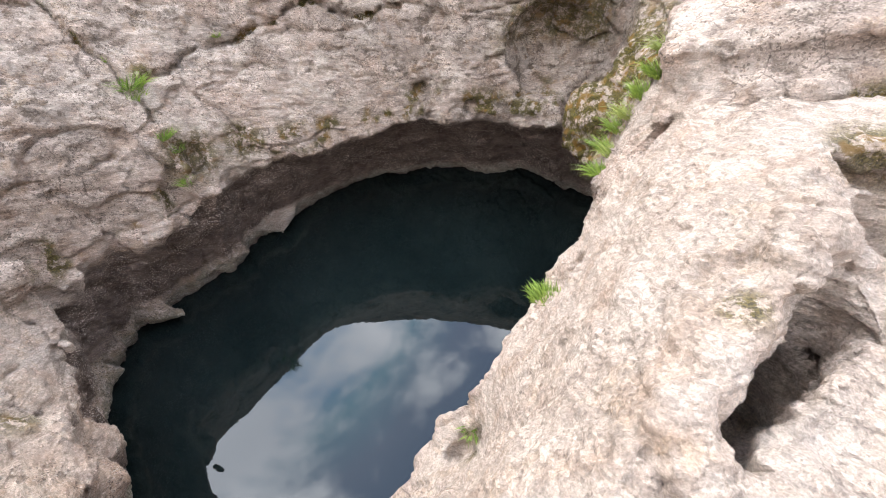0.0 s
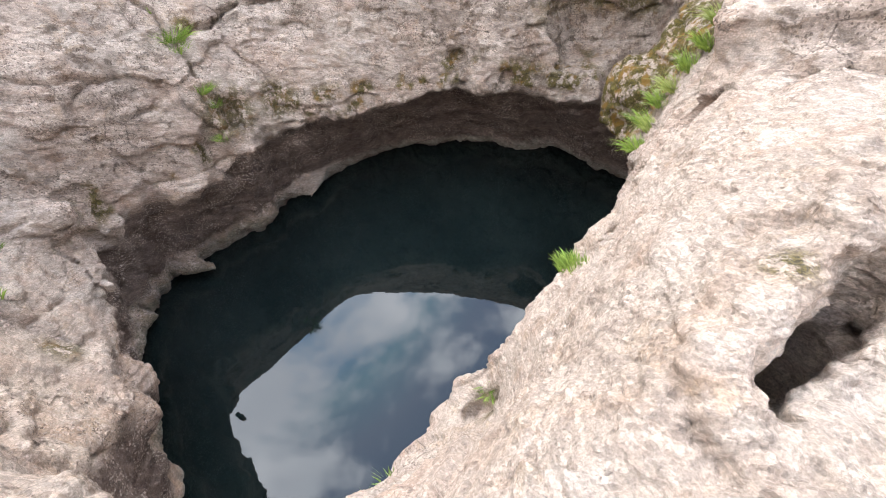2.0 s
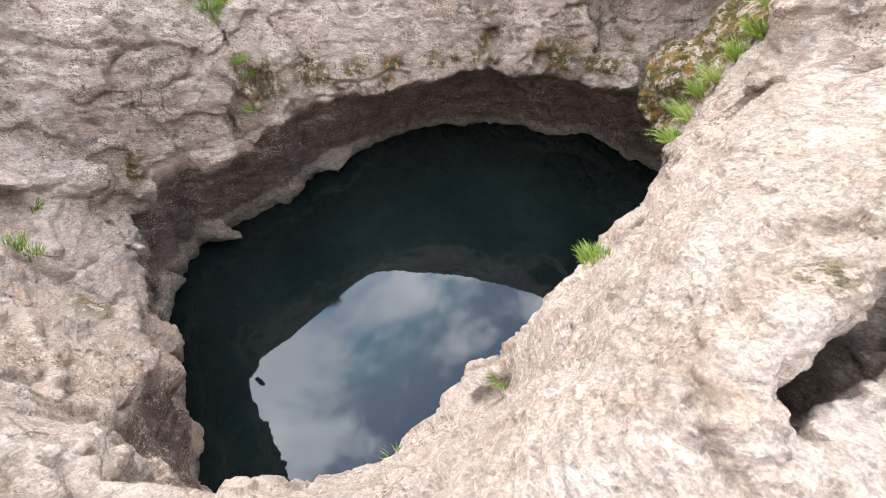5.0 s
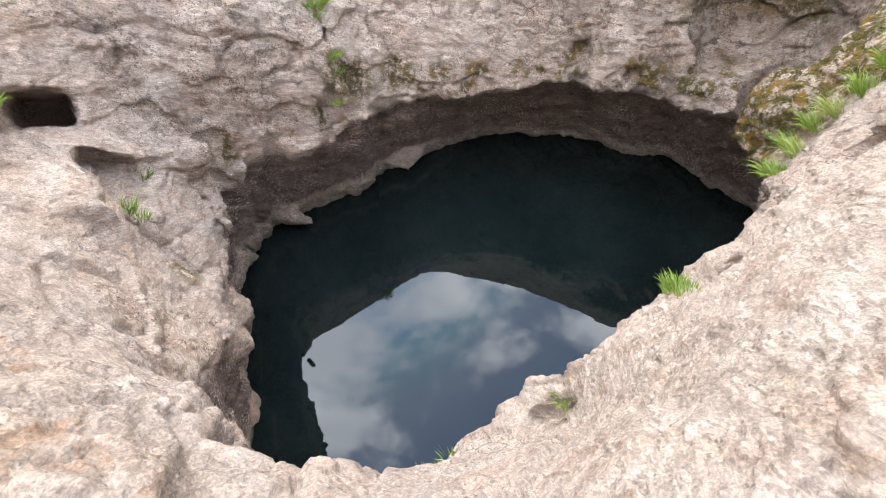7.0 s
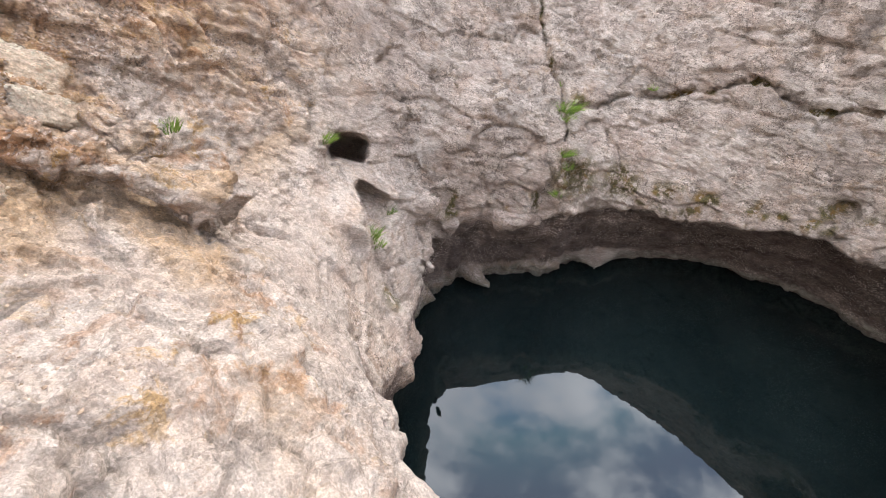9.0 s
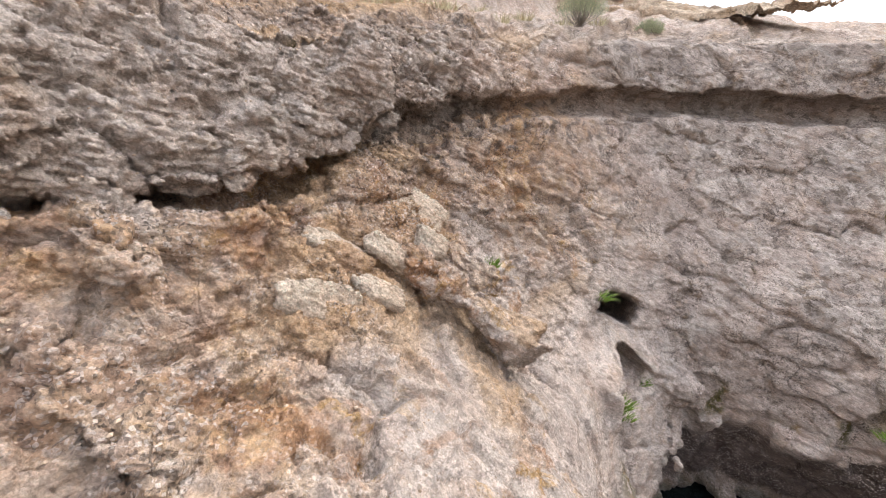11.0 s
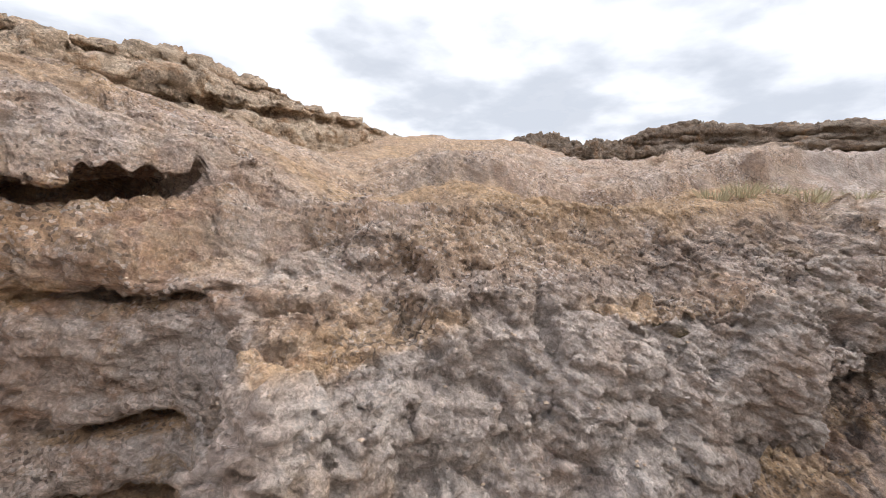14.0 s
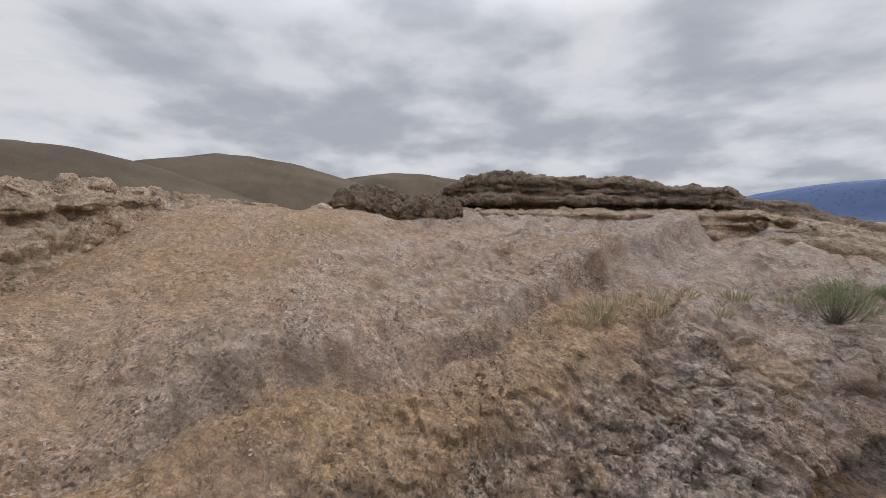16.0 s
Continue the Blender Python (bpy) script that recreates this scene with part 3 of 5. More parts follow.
def cracks_at(p, n):
    """How deep the cracks on the surface run at each place."""
    lines = [
        ([(-4.35, 5.65, 3.5), (-4.6, 5.85, 3.9), (-4.95, 6.1, 4.15), (-5.6, 6.4, 4.6), (-6.2, 6.9, 5.2)], 0.035, 0.10),
        ([(-4.5, 5.95, 3.95), (-3.95, 6.75, 4.15), (-3.4, 7.15, 4.2), (-3.0, 7.4, 4.35), (-2.4, 7.6, 4.5), (-1.7, 7.75, 4.2), (-0.9, 7.9, 4.2)], 0.045, 0.17),
        ([(-5.1, 4.6, 2.4), (-5.3, 4.4, 3.2), (-5.9, 4.5, 4.3), (-6.3, 4.8, 5.0)], 0.03, 0.06),
        ([(-4.6, -1.9, 7.7), (-5.0, -1.6, 7.45), (-5.4, -1.1, 7.2)], 0.04, 0.1),
        ([(-6.9, -0.9, 8.0), (-6.6, -0.5, 7.6), (-6.4, -0.1, 7.3)], 0.04, 0.1),
        ([(2.2, 3.15, 4.9), (3.0, 2.95, 5.1), (3.8, 2.6, 5.3)], 0.07, 0.2),
    ]
    depth = np.zeros(len(p), np.float32)
    wander = p + 0.11 * np.stack([fbm(p * 3.1, 2, 31 + c) for c in range(3)], 1)
    for points, width, deep in lines:
        for a, b in zip(points, points[1:]):
            a, b = np.array(a, np.float32), np.array(b, np.float32)
            t = np.clip(((wander - a) @ (b - a)) / ((b - a) @ (b - a)), 0, 1)
            away = wander - (a + t[:, None] * (b - a))
            lift = (away * n).sum(1)
            off = np.linalg.norm(away - n * np.clip(lift, -0.45, 0.45)[:, None], axis=1)
            depth = np.maximum(depth, deep * np.exp(-((off / width) ** 2)) + 0.15 * deep * np.exp(-((off / (3 * width)) ** 2)))
    return depth


def roughen(verts, quads, where, amount=1.0, seed=0, bedded=0.9):
    """The rock nearest the path in finer grain: its quads are quartered and crumbs and chips pushed out."""
    share = where(verts)
    picked = share[quads].max(1) > 0
    fresh, fine = halve(verts, quads[picked])
    n = normals_of(fresh, np.concatenate([quads[~picked], fine]))
    p = fresh
    q = p + BED * (bedded * (p @ BED))[:, None] + 0.012 * np.stack([fbm(p * 21, 2, seed + 17 + c) for c in range(3)], 1)
    push = 0.026 * plates(q, 0.045, 0.13, seed + 1) + 0.007 * facets(q / 0.043 + 5, seed + 5) + 0.012 * fbm(q / 0.05, 3, seed + 9, 0.6, True)
    push = push * where(fresh) * amount
    return (fresh + n * push[:, None]).astype(np.float32), np.concatenate([quads[~picked], fine])


def near_path(p):
    """1 on the rock that is passed closely: the south-western slope and rim, and the eastern slab."""
    x, y, z = p.T
    west = smooth(-7.6, -7.0, x) * smooth(-1.2, -1.8, x) * smooth(-4.9, -4.5, y) * smooth(0.6, 0.1, y) * smooth(5.2, 5.6, z)
    west = west * (0.75 + 0.25 * smooth(6.2, 6.6, z)) * (1 - 0.6 * smooth(-4.4, -4.0, x) * smooth(-3.3, -3.7, y))
    east = 0.30 * smooth(-1.2, -0.8, x) * smooth(2.3, 1.9, x) * smooth(0.0, 0.3, y) * smooth(3.0, 2.4, y) * smooth(2.8, 3.2, z)
    return np.maximum(west, east)


def weather(verts, quads, amount=1.0, calm=None, seed=0, coarse=1.0, bedded=1.0):
    """Lumps, broken faces, ledges and crumbs pushed out along the normals."""
    n = normals_of(verts, quads)
    p = verts
    warp = p + 0.16 * np.stack([fbm(p * 1.9, 3, seed + 11 + c) for c in range(3)], 1)
    warp = warp + 0.035 * np.stack([fbm(p * 7.5, 3, seed + 17 + c) for c in range(3)], 1)
    flat = warp + BED * (0.8 * (warp @ BED))[:, None]  # plates lie along the bedding
    big, big_edge = facets(flat / 0.95, seed + 3, True)
    push = 0.07 * coarse * fbm(p / 0.95, 3, seed) + 0.08 * coarse * big + 0.030 * facets(flat / 0.40 + 7, seed + 13)
    push = push + 0.018 * facets(flat / 0.17 + 3, seed + 23) + 0.014 * fbm(flat / 0.14, 3, seed + 40, 0.6, True)
    push = push + (0.25 + 0.75 * bedded) * (0.075 * plates(warp, 0.21, 0.62, seed + 70) + 0.045 * plates(warp, 0.08, 0.25, seed + 75))
    push = push - 0.11 * coarse * np.exp(-((big_edge / 0.07) ** 2)) * smooth(0.0, 0.25, fbm(p / 0.9, 2, seed + 81))
    push = push * amount
    if calm is not None:
        push = push * (1 - 0.7 * calm)
    return (verts + n * push[:, None]).astype(np.float32)


def edge_band(p):
    """1 along the line where the carved rock meets the open ground."""
    v = p[:, :2] - CENTRE
    return smooth(0.7, 0.25, np.abs(np.hypot(v[:, 0], v[:, 1]) - rim_edge(np.degrees(np.arctan2(v[:, 1], v[:, 0])) % 360)))


LEVEL = np.array((1.0, 1.0, 0.0), np.float32)


def from_ledge(p):
    """Metres to the north-east of the long low ledge that crosses the tableland."""
    return 0.72 * p[:, 0] + 0.69 * p[:, 1] + 6.80 + 0.35 * fbm(p * LEVEL / 0.9, 4, 96, 0.5)


def sand_at(p):
    """Where loose tan gravel lies on the tableland: under the bank, and in the trough along the ledge."""
    p = p * LEVEL
    x, y = p[:, 0], p[:, 1]
    wide = smooth(-3.3, -4.6, y + 0.10 * (x + 6)) * smooth(-4.6, -5.6, x)
    edge = from_ledge(p)
    trough = smooth(0.02, 0.14, edge) * smooth(1.0, 0.75, edge + 0.25 * fbm(p / 0.5, 3, 94)) * smooth(-4.4, -5.0, x) * smooth(-9.5, -8.0, x)
    return np.clip((wide + 1.3 * trough) * (0.75 + 0.5 * fbm(p / 0.7, 3, 91)), 0, 1)


def shelves_at(p):
    """Low broken steps of bedded rock across the tableland."""
    p = p * LEVEL
    along, across = 0.88 * p[:, 0] - 0.47 * p[:, 1], 0.47 * p[:, 0] + 0.88 * p[:, 1]
    q = np.stack([along * 0.42, across * 1.05, 0 * along], 1) + 0.25 * np.stack([fbm(p * 1.3, 3, 98 + c) for c in range(3)], 1)
    total = 0.0
    for scale, drop, seed, pitch in ((1.0, 0.20, 97, 1.15), (2.6, 0.10, 99, 0.42)):
        h = -across / pitch + (1.2 * fbm(q * 0.8 * scale, 3, seed, 0.45))
        n = np.floor(h)
        size = 0.35 + 0.65 * smooth(-0.25, 0.35, fbm(np.stack([along * 0.5 * scale, n * 3.3, 0 * n], 1), 2, seed + 5))
        total = total + drop * size * ((1 - (h - n)) - (1 - smooth(0.0, 0.14, h - n)))
    edge = from_ledge(p)
    total = total + (0.27 * smooth(0.06, -0.06, edge) * smooth(-2.0, -0.2, edge) - 0.16 * smooth(0.0, 0.3, edge) * smooth(1.2, 0.7, edge)) * smooth(-4.6, -5.4, p[:, 0])
    return total - 0.16 * smooth(-10.5, -8.5, p[:, 0]) + 0.018 * facets(q * 4 + 5, 95)


def main_rock():
    low, high, step = (-9.7, -6.4, -0.35), (4.4, 10.4, 9.2), 0.060
    s = Solid(low, high, step)
    gx, gy = np.meshgrid(s.axes[0], s.axes[1], indexing="ij")
    height, r, theta, lip = ground_height(gx, gy)
    waters, lip_z = around(np.array([q[2] for q in SECTIONS]), theta), around(np.array([q[1][1] for q in SECTIONS]), theta)
    wobble = 0.24 * fbm(np.stack([np.cos(theta) * 7, np.sin(theta) * 6, 0 * theta], -1), 3, 3)
    wobble = wobble + 0.11 * fbm(np.stack([np.cos(theta) * 21, np.sin(theta) * 21, 0 * theta], -1), 3, 13, 0.6) * smooth(230, 200, np.degrees(theta) % 360)
    lip_w = lip + wobble
    z = s.axes[2][None, None]
    down = np.clip((lip_z[..., None] - z) / np.maximum(lip_z[..., None], 0.1), 0, 1)
    ragged = fbm(np.stack([np.cos(theta) * 4.5, np.sin(theta) * 4.5, 0 * theta], -1), 4, 17, 0.6)
    waters = waters + 0.28 * ragged * smooth(0.1, 0.9, waters - lip)
    wall = lip_w[..., None] + (waters - lip)[..., None] * down**0.7
    tongues = 0.10 + 0.50 * smooth(0.08, 0.24, fbm(np.stack([np.cos(theta) * 9, np.sin(theta) * 9, 0 * theta], -1), 2, 29)) * smooth(118, 132, np.degrees(theta) % 360) * smooth(196, 186, np.degrees(theta) % 360)
    shelf = tongues[..., None] * np.exp(-(((z - 0.26) / 0.16) ** 2)) * smooth(0.15, 0.5, (waters - lip))[..., None]
    wall = wall - shelf
    slope = np.sqrt(1 + np.minimum(np.gradient(height, step, axis=0) ** 2 + np.gradient(height, step, axis=1) ** 2, 9))
    top = (z - height[..., None]) / slope[..., None]
    s.field = np.maximum(top, (wall - r[..., None]) * 0.85).astype(np.float32)
    del wall, top, down, shelf
    features(s, r, theta)
    verts, quads = surface_nets(s.field, s.low, step)
    span = np.hypot(verts[quads[:, 0], 0] - CENTRE[0], verts[quads[:, 0], 1] - CENTRE[1])
    turn = np.degrees(np.arctan2(verts[quads[:, 0], 1] - CENTRE[1], verts[quads[:, 0], 0] - CENTRE[0])) % 360
    quads = quads[span < rim_edge(turn) + 0.12]
    used = np.unique(quads)
    remap = np.zeros(len(verts), np.int64)
    remap[used] = np.arange(len(used))
    verts, quads = verts[used], remap[quads]
    if normals_of(verts, quads)[:, 2].mean() < 0:
        quads = quads[:, ::-1]
    verts = relax(verts, quads, 1)
    verts, quads = halve(verts, quads)
    m = masks_at(verts, normals_of(verts, quads))
    deep = cracks_at(verts, normals_of(verts, quads))
    m["moss"] = np.maximum(m["moss"], smooth(0.03, 0.10, deep) * smooth(-0.1, 0.2, fbm(verts / 0.35, 2, 83)) * 0.9)
    at_edge = edge_band(verts)
    level_top = (0.55 + 0.45 * smooth(1.3, 0.9, from_ledge(verts))) * smooth(7.75, 8.0, verts[:, 2]) * smooth(0.8, 0.95, normals_of(verts, quads)[:, 2])
    stack = smooth(-4.4, -4.0, verts[:, 0]) * smooth(-3.3, -3.7, verts[:, 1]) * smooth(6.5, 6.8, verts[:, 2])
    turn = np.degrees(np.arctan2(verts[:, 1] - CENTRE[1], verts[:, 0] - CENTRE[0])) % 360
    smooth_rock = 0.45 * np.maximum(smooth(222, 200, turn), np.maximum(smooth(262, 285, turn), smooth(4.6, 4.0, verts[:, 2])))
    smooth_rock = np.maximum(smooth_rock, 0.15 * smooth(6.5, 6.1, verts[:, 2]))
    calm = np.maximum(np.maximum(m["earth"] * 0.8, smooth_rock + 0.15 * m["bare"]), np.maximum(0.8 * level_top, 0.75 * stack))
    verts = weather(verts, quads, 1.0, calm * (1 - at_edge) + 0.8 * at_edge, bedded=np.where((turn > 205) & (turn < 275) & (verts[:, 2] > 4.6), 1.2, np.clip(1 - 1.5 * smooth_rock, 0.06, 1)))
    verts = verts - normals_of(verts, quads) * deep[:, None]
    flat_top = np.maximum(smooth(7.55, 7.85, verts[:, 2]) * (1 - m["sand"]), at_edge * smooth(7.2, 7.4, verts[:, 2]) * (1 - m["sand"]))
    verts[:, 2] += shelves_at(verts) * flat_top
    old = len(verts)
    picked = near_path(verts)[quads].max(1) > 0
    m = {k: np.concatenate([v, halve(np.stack([v, v, v], 1).astype(np.float32), quads[picked])[0][old:, 0]]) for k, v in m.items()}
    verts, quads = roughen(verts, quads, near_path, 1.0, 200)
    return verts, quads, m


def features(s, r, theta):
    """What the sections don't hold: undercut ledges, clefts, caves, noses and boulders of the same rock."""
    deg = np.degrees(theta) % 360
    # the undercut ledge below the western rim
    ledge_r = np.interp(deg, [100, 138, 171, 200, 215, 228, 236, 245, 251, 257], [7.0, 6.45, 6.25, 6.2, 6.3, 6.25, 6.2, 6.35, 6.6, 7.15])
    ledge_z = np.interp(deg, [100, 138, 171, 200, 215, 228, 236, 245, 251, 257], [6.6, 6.45, 6.6, 6.75, 6.75, 6.6, 6.4, 6.32, 6.5, 6.62])
    ring = np.stack([np.cos(theta) * 5, np.sin(theta) * 5, 0 * theta], -1)
    ledge_z, ledge_r = ledge_z + 0.13 * fbm(ring * 1.3, 3, 44), ledge_r + 0.22 * fbm(ring * 1.7, 3, 45)
    gate = smooth(112, 125, deg) * smooth(263, 260, deg) * (1 - smooth(234, 239, deg)) * (0.85 + 0.45 * fbm(ring * 1.1, 3, 46))
    z = s.axes[2][None, None]
    bite = np.sqrt(((r - ledge_r) / 0.55)[..., None] ** 2 + ((z - ledge_z[..., None]) / 0.24) ** 2)
    s.field = np.maximum(s.field, np.where(gate[..., None] > 0.05, 0.24 * (gate[..., None] - bite), -9)).astype(np.float32)
    del bite
    # the grey overhang on the south-western rim: a leaning brow over a low dark hollow
    brow_r = np.interp(deg, [228, 236, 240, 248, 252, 257, 260, 263], [6.35, 6.12, 6.3, 6.66, 6.85, 7.12, 7.28, 7.7]) + 0.12 * fbm(ring * 2.3, 3, 47)
    brow_z = np.interp(deg, [228, 236, 240, 248, 252, 257, 260, 263], [6.72, 6.68, 6.5, 6.38, 6.5, 6.62, 6.84, 7.0]) + 0.07 * fbm(ring * 2.9, 3, 48)
    within = smooth(229, 236, deg) * smooth(260.6, 259.2, deg)
    lean = brow_r[..., None] + 0.10 * np.clip(z - brow_z[..., None], 0, 2) + 0.42 * np.clip(z - brow_z[..., None] - 0.25, 0, 2) ** 1.6 + (1 - within)[..., None] * 0.8
    brow = np.maximum(np.maximum(lean - r[..., None], brow_z[..., None] - z), z - 7.5)
    s.field = blend_min(s.field, brow, 0.05).astype(np.float32)
    hollow = np.maximum(np.abs(r - brow_r - 0.13)[..., None] - 0.42 * within[..., None], np.abs(z - brow_z[..., None] + 0.085 + 0.10 * (r - brow_r)[..., None]) - 0.085 * (0.5 + 0.8 * smooth(-0.3, 0.3, fbm(ring * 2.6, 2, 49)))[..., None])
    s.field = np.maximum(s.field, np.where(within[..., None] > 0.3, -hollow, -9)).astype(np.float32)
    del lean, brow, hollow
    # the dark cleft between the eastern slab and its neighbour
    s.crack([(0.85, 0.2, 4.6), (1.05, 0.52, 4.5), (1.3, 0.78, 4.4), (1.62, 1.02, 4.4), (1.9, 1.17, 4.5)], 0.06, 0.5)
    s.cut(slab, (1.38, 0.90, 4.05), (0.37, 0.105, 1.2), (0, 0, 36), 0.02)
    s.cut(slab, (0.98, 0.58, 4.45), (0.22, 0.06, 0.7), (0, 0, 48), 0.02)
    s.cut(slab, (1.25, 0.84, 4.5), (0.55, 0.085, 1.0), (0, 0, 42), 0.02)
    s.cut(ball, (2.35, 2.02, 4.85), (0.28, 0.16, 0.4), (0, 0, 35), 0.02)
    s.cut(ball, (2.1, 1.55, 4.85), (0.26, 0.13, 0.4), (0, 0, 40), 0.02)
    # the mossy cleft in the north-east
    s.crack([(1.75, 5.9, 3.1), (2.2, 6.6, 4.1), (2.5, 7.2, 5.0)], 0.2, 0.6)
    s.cut(ball, (2.25, 6.9, 3.9), (0.5, 1.0, 1.6), (0, 0, -18))
    s.cut(ball, (1.75, 7.5, 3.6), (0.75, 0.7, 0.8), (0, 0, 0), 0.1)
    s.add(ball, (2.0, 5.6, 3.3), (0.35, 0.45, 0.5), (0, 0, 20), 0.15)
    # a crevice between the eastern slab and the grey slab behind it
    s.cut(ball, (1.95, 3.45, 4.25), (0.32, 0.13, 0.2), (0, -30, -20))
    s.add(slab, (3.0, 3.9, 4.95), (1.0, 0.55, 0.3), (8, -14, -25), 0.2)
    # the eastern slab's nose over the water, a pit above it
    s.add(ball, (-0.02, 1.68, 2.3), (0.26, 0.15, 0.15), (0, 0, 30), 0.05)
    s.cut(ball, (-0.02, 1.36, 2.55), (0.2, 0.14, 0.3), (0, 0, 30), 0.03)
    s.cut(ball, (0.86, 2.36, 3.62), (0.26, 0.15, 0.2), (0, 0, 35), 0.03)
    s.cut(ball, (0.12, 1.38, 2.75), (0.13, 0.09, 0.12))
    s.cut(ball, (0.86, 2.5, 3.45), (0.14, 0.1, 0.12))
    # holes in the northern lip
    s.cut(ball, (-0.57, 7.3, 3.0), (0.15, 0.3, 0.13))
    s.cut(ball, (0.3, 7.05, 2.75), (0.16, 0.3, 0.18))
    s.cut(ball, (1.25, 7.5, 2.9), (0.14, 0.25, 0.12))
    # the cleft with tufts in the north-western wall, and cracks running from it
    s.cut(ball, (-4.22, 5.1, 2.55), (0.24, 0.32, 0.55), (0, 10, 25), 0.03)
    s.cut(ball, (-4.15, 5.5, 3.15), (0.16, 0.2, 0.36), (0, 0, 0), 0.03)
    s.cut(ball, (-4.0, 5.62, 2.85), (0.2, 0.26, 0.32), (0, 10, 35), 0.03)
    # the pale slab ends in an edge over the western block, whose steep face stands below it
    gx, gy = np.meshgrid(s.axes[0], s.axes[1], indexing="ij")
    out = (gx + 5.06) * 0.46 + (gy - 1.88) * 0.89 + 0.06 * fbm(np.stack([gx, gy, 0 * gx], -1) / 0.35, 3, 61)
    along = (gx + 5.06) * 0.89 - (gy - 1.88) * 0.46
    flank = np.maximum(np.abs(along + 0.1)[..., None] - 0.8, np.abs(out + 0.5)[..., None] - 0.5)
    tread = (z - 3.76 - 0.5 * np.clip(-out, 0, 1)[..., None] + 0.25 * np.clip(along, 0, 1)[..., None]) * 0.8
    s.field = blend_min(s.field, np.maximum(np.maximum(flank, tread), 2.6 - z), 0.04).astype(np.float32)
    face = (3.16 - 2.04 * (gx + 4.85) - 1.43 * (gy - 1.85))[..., None]
    face = np.minimum(face, 3.15 + 0.15 * out[..., None])
    gone = np.maximum(np.maximum(np.abs(along + 0.05)[..., None] - 0.80, np.abs(out - 0.46)[..., None] - 0.44), (face - z) * 0.4)
    s.field = np.maximum(s.field, -gone).astype(np.float32)
    del flank, tread, face, gone
    # the cave mouth, and the flat tongue of rock between it and the block
    s.cut(slab, (-6.55, 2.62, 3.64), (1.35, 0.31, 0.22), (20, 22.6, 153.7), 0.02)
    s.add(slab, (-5.50, 2.46, 3.44), (0.36, 0.30, 0.07), (0, 44, 73), 0.06)
    s.add(ball, (-5.5, 3.15, 2.75), (0.4, 0.3, 0.3), (0, 10, 60), 0.06)
    s.crack([(-5.7, 3.05, 3.0), (-5.5, 3.4, 2.35), (-5.35, 3.65, 1.9)], 0.09, 0.3)
    # the western block over the water
    s.add(ball, (-4.35, 1.75, 1.4), (0.35, 0.3, 0.6), (0, 0, 0), 0.15)
    s.add(ball, (-3.9, 1.35, 1.5), (0.32, 0.25, 0.25), (0, 0, 0), 0.12)
    s.cut(ball, (-2.6, 0.42, 3.85), (0.26, 0.1, 0.12), (0, 0, -20))
    # ochre knobs and tilted flakes on the western slope
    s.add(slab, (-4.15, -0.1, 4.95), (0.2, 0.5, 0.10), (10, 25, -50), 0.04)
    s.cut(ball, (-3.85, -0.2, 4.62), (0.3, 0.14, 0.12), (0, 0, -40))
    s.add(slab, (-4.5, -0.35, 5.4), (0.18, 0.42, 0.09), (0, 30, -60), 0.04)
    # the long ochre rib running down the slope
    s.add(slab, (-4.0, -0.42, 5.32), (0.62, 0.13, 0.12), (-15, 44, 66), 0.03)
    s.cut(ball, (-3.74, -0.34, 5.08), (0.45, 0.10, 0.10), (0, 44, 66), 0.02)
    s.add(slab, (-2.55, -2.35, 5.95), (0.5, 0.12, 0.09), (-15, 30, 50), 0.04)
    # hollows in and under the grey overhang on the south-western rim, and a knob on it
    for cx, cy, cz, sx, sy, sz in ((-4.05, -1.75, 6.42, 0.4, 0.22, 0.1), (-4.75, -1.3, 6.45, 0.35, 0.2, 0.09), (-3.45, -2.25, 7.02, 0.05, 0.16, 0.1), (-3.7, -2.0, 7.25, 0.12, 0.12, 0.1), (-3.2, -2.6, 7.3, 0.1, 0.14, 0.1)):
        s.cut(ball, (cx, cy, cz), (sx, sy, sz), (0, 0, 38))
    s.add(ball, (-5.92, -1.6, 7.78), (0.26, 0.2, 0.2), (0, 0, 0), 0.15)
    # the rusty shoulder under it
    s.add(ball, (-3.15, -2.4, 6.36), (0.42, 0.2, 0.15), (0, 12, 40), 0.1)
    # the recess between the overhang and the layers south of it
    gx, gy = np.meshgrid(s.axes[0], s.axes[1], indexing="ij")
    jag = 0.05 * fbm(np.stack([gx, gy, 0 * gx], -1) / 0.3, 3, 66)
    off_brow = ((gx + 2.98) * 0.785 - (gy + 3.02) * 0.62 + jag)[..., None] + 0.3 * np.clip(z - 7.15, 0, 1) - 0.12 * smooth(6.9, 6.6, z)
    off_stack = ((gx + 3.5) * 0.883 + (gy + 3.76) * 0.47 + jag)[..., None] + 0.12 * np.clip(z - 7.6, 0, 1)
    floor = (6.46 + 0.5 * np.clip(-2.95 - gx, 0, 1) + jag)[..., None]
    open_air = np.minimum(np.minimum(off_brow, off_stack), np.minimum((z - floor) * 0.9, 2.2 - np.hypot(gx + 3.5, gy + 3.76)[..., None]))
    s.field = np.maximum(s.field, open_air).astype(np.float32)
    del off_brow, off_stack, open_air
    # grooves and a dark slot in the stack of layers south of it
    band = smooth(253.5, 255.5, deg) * smooth(290, 284, deg)
    face = np.interp(deg, [252, 256, 260, 266, 272, 290], [8.5, 8.45, 8.45, 8.6, 9.0, 9.0])
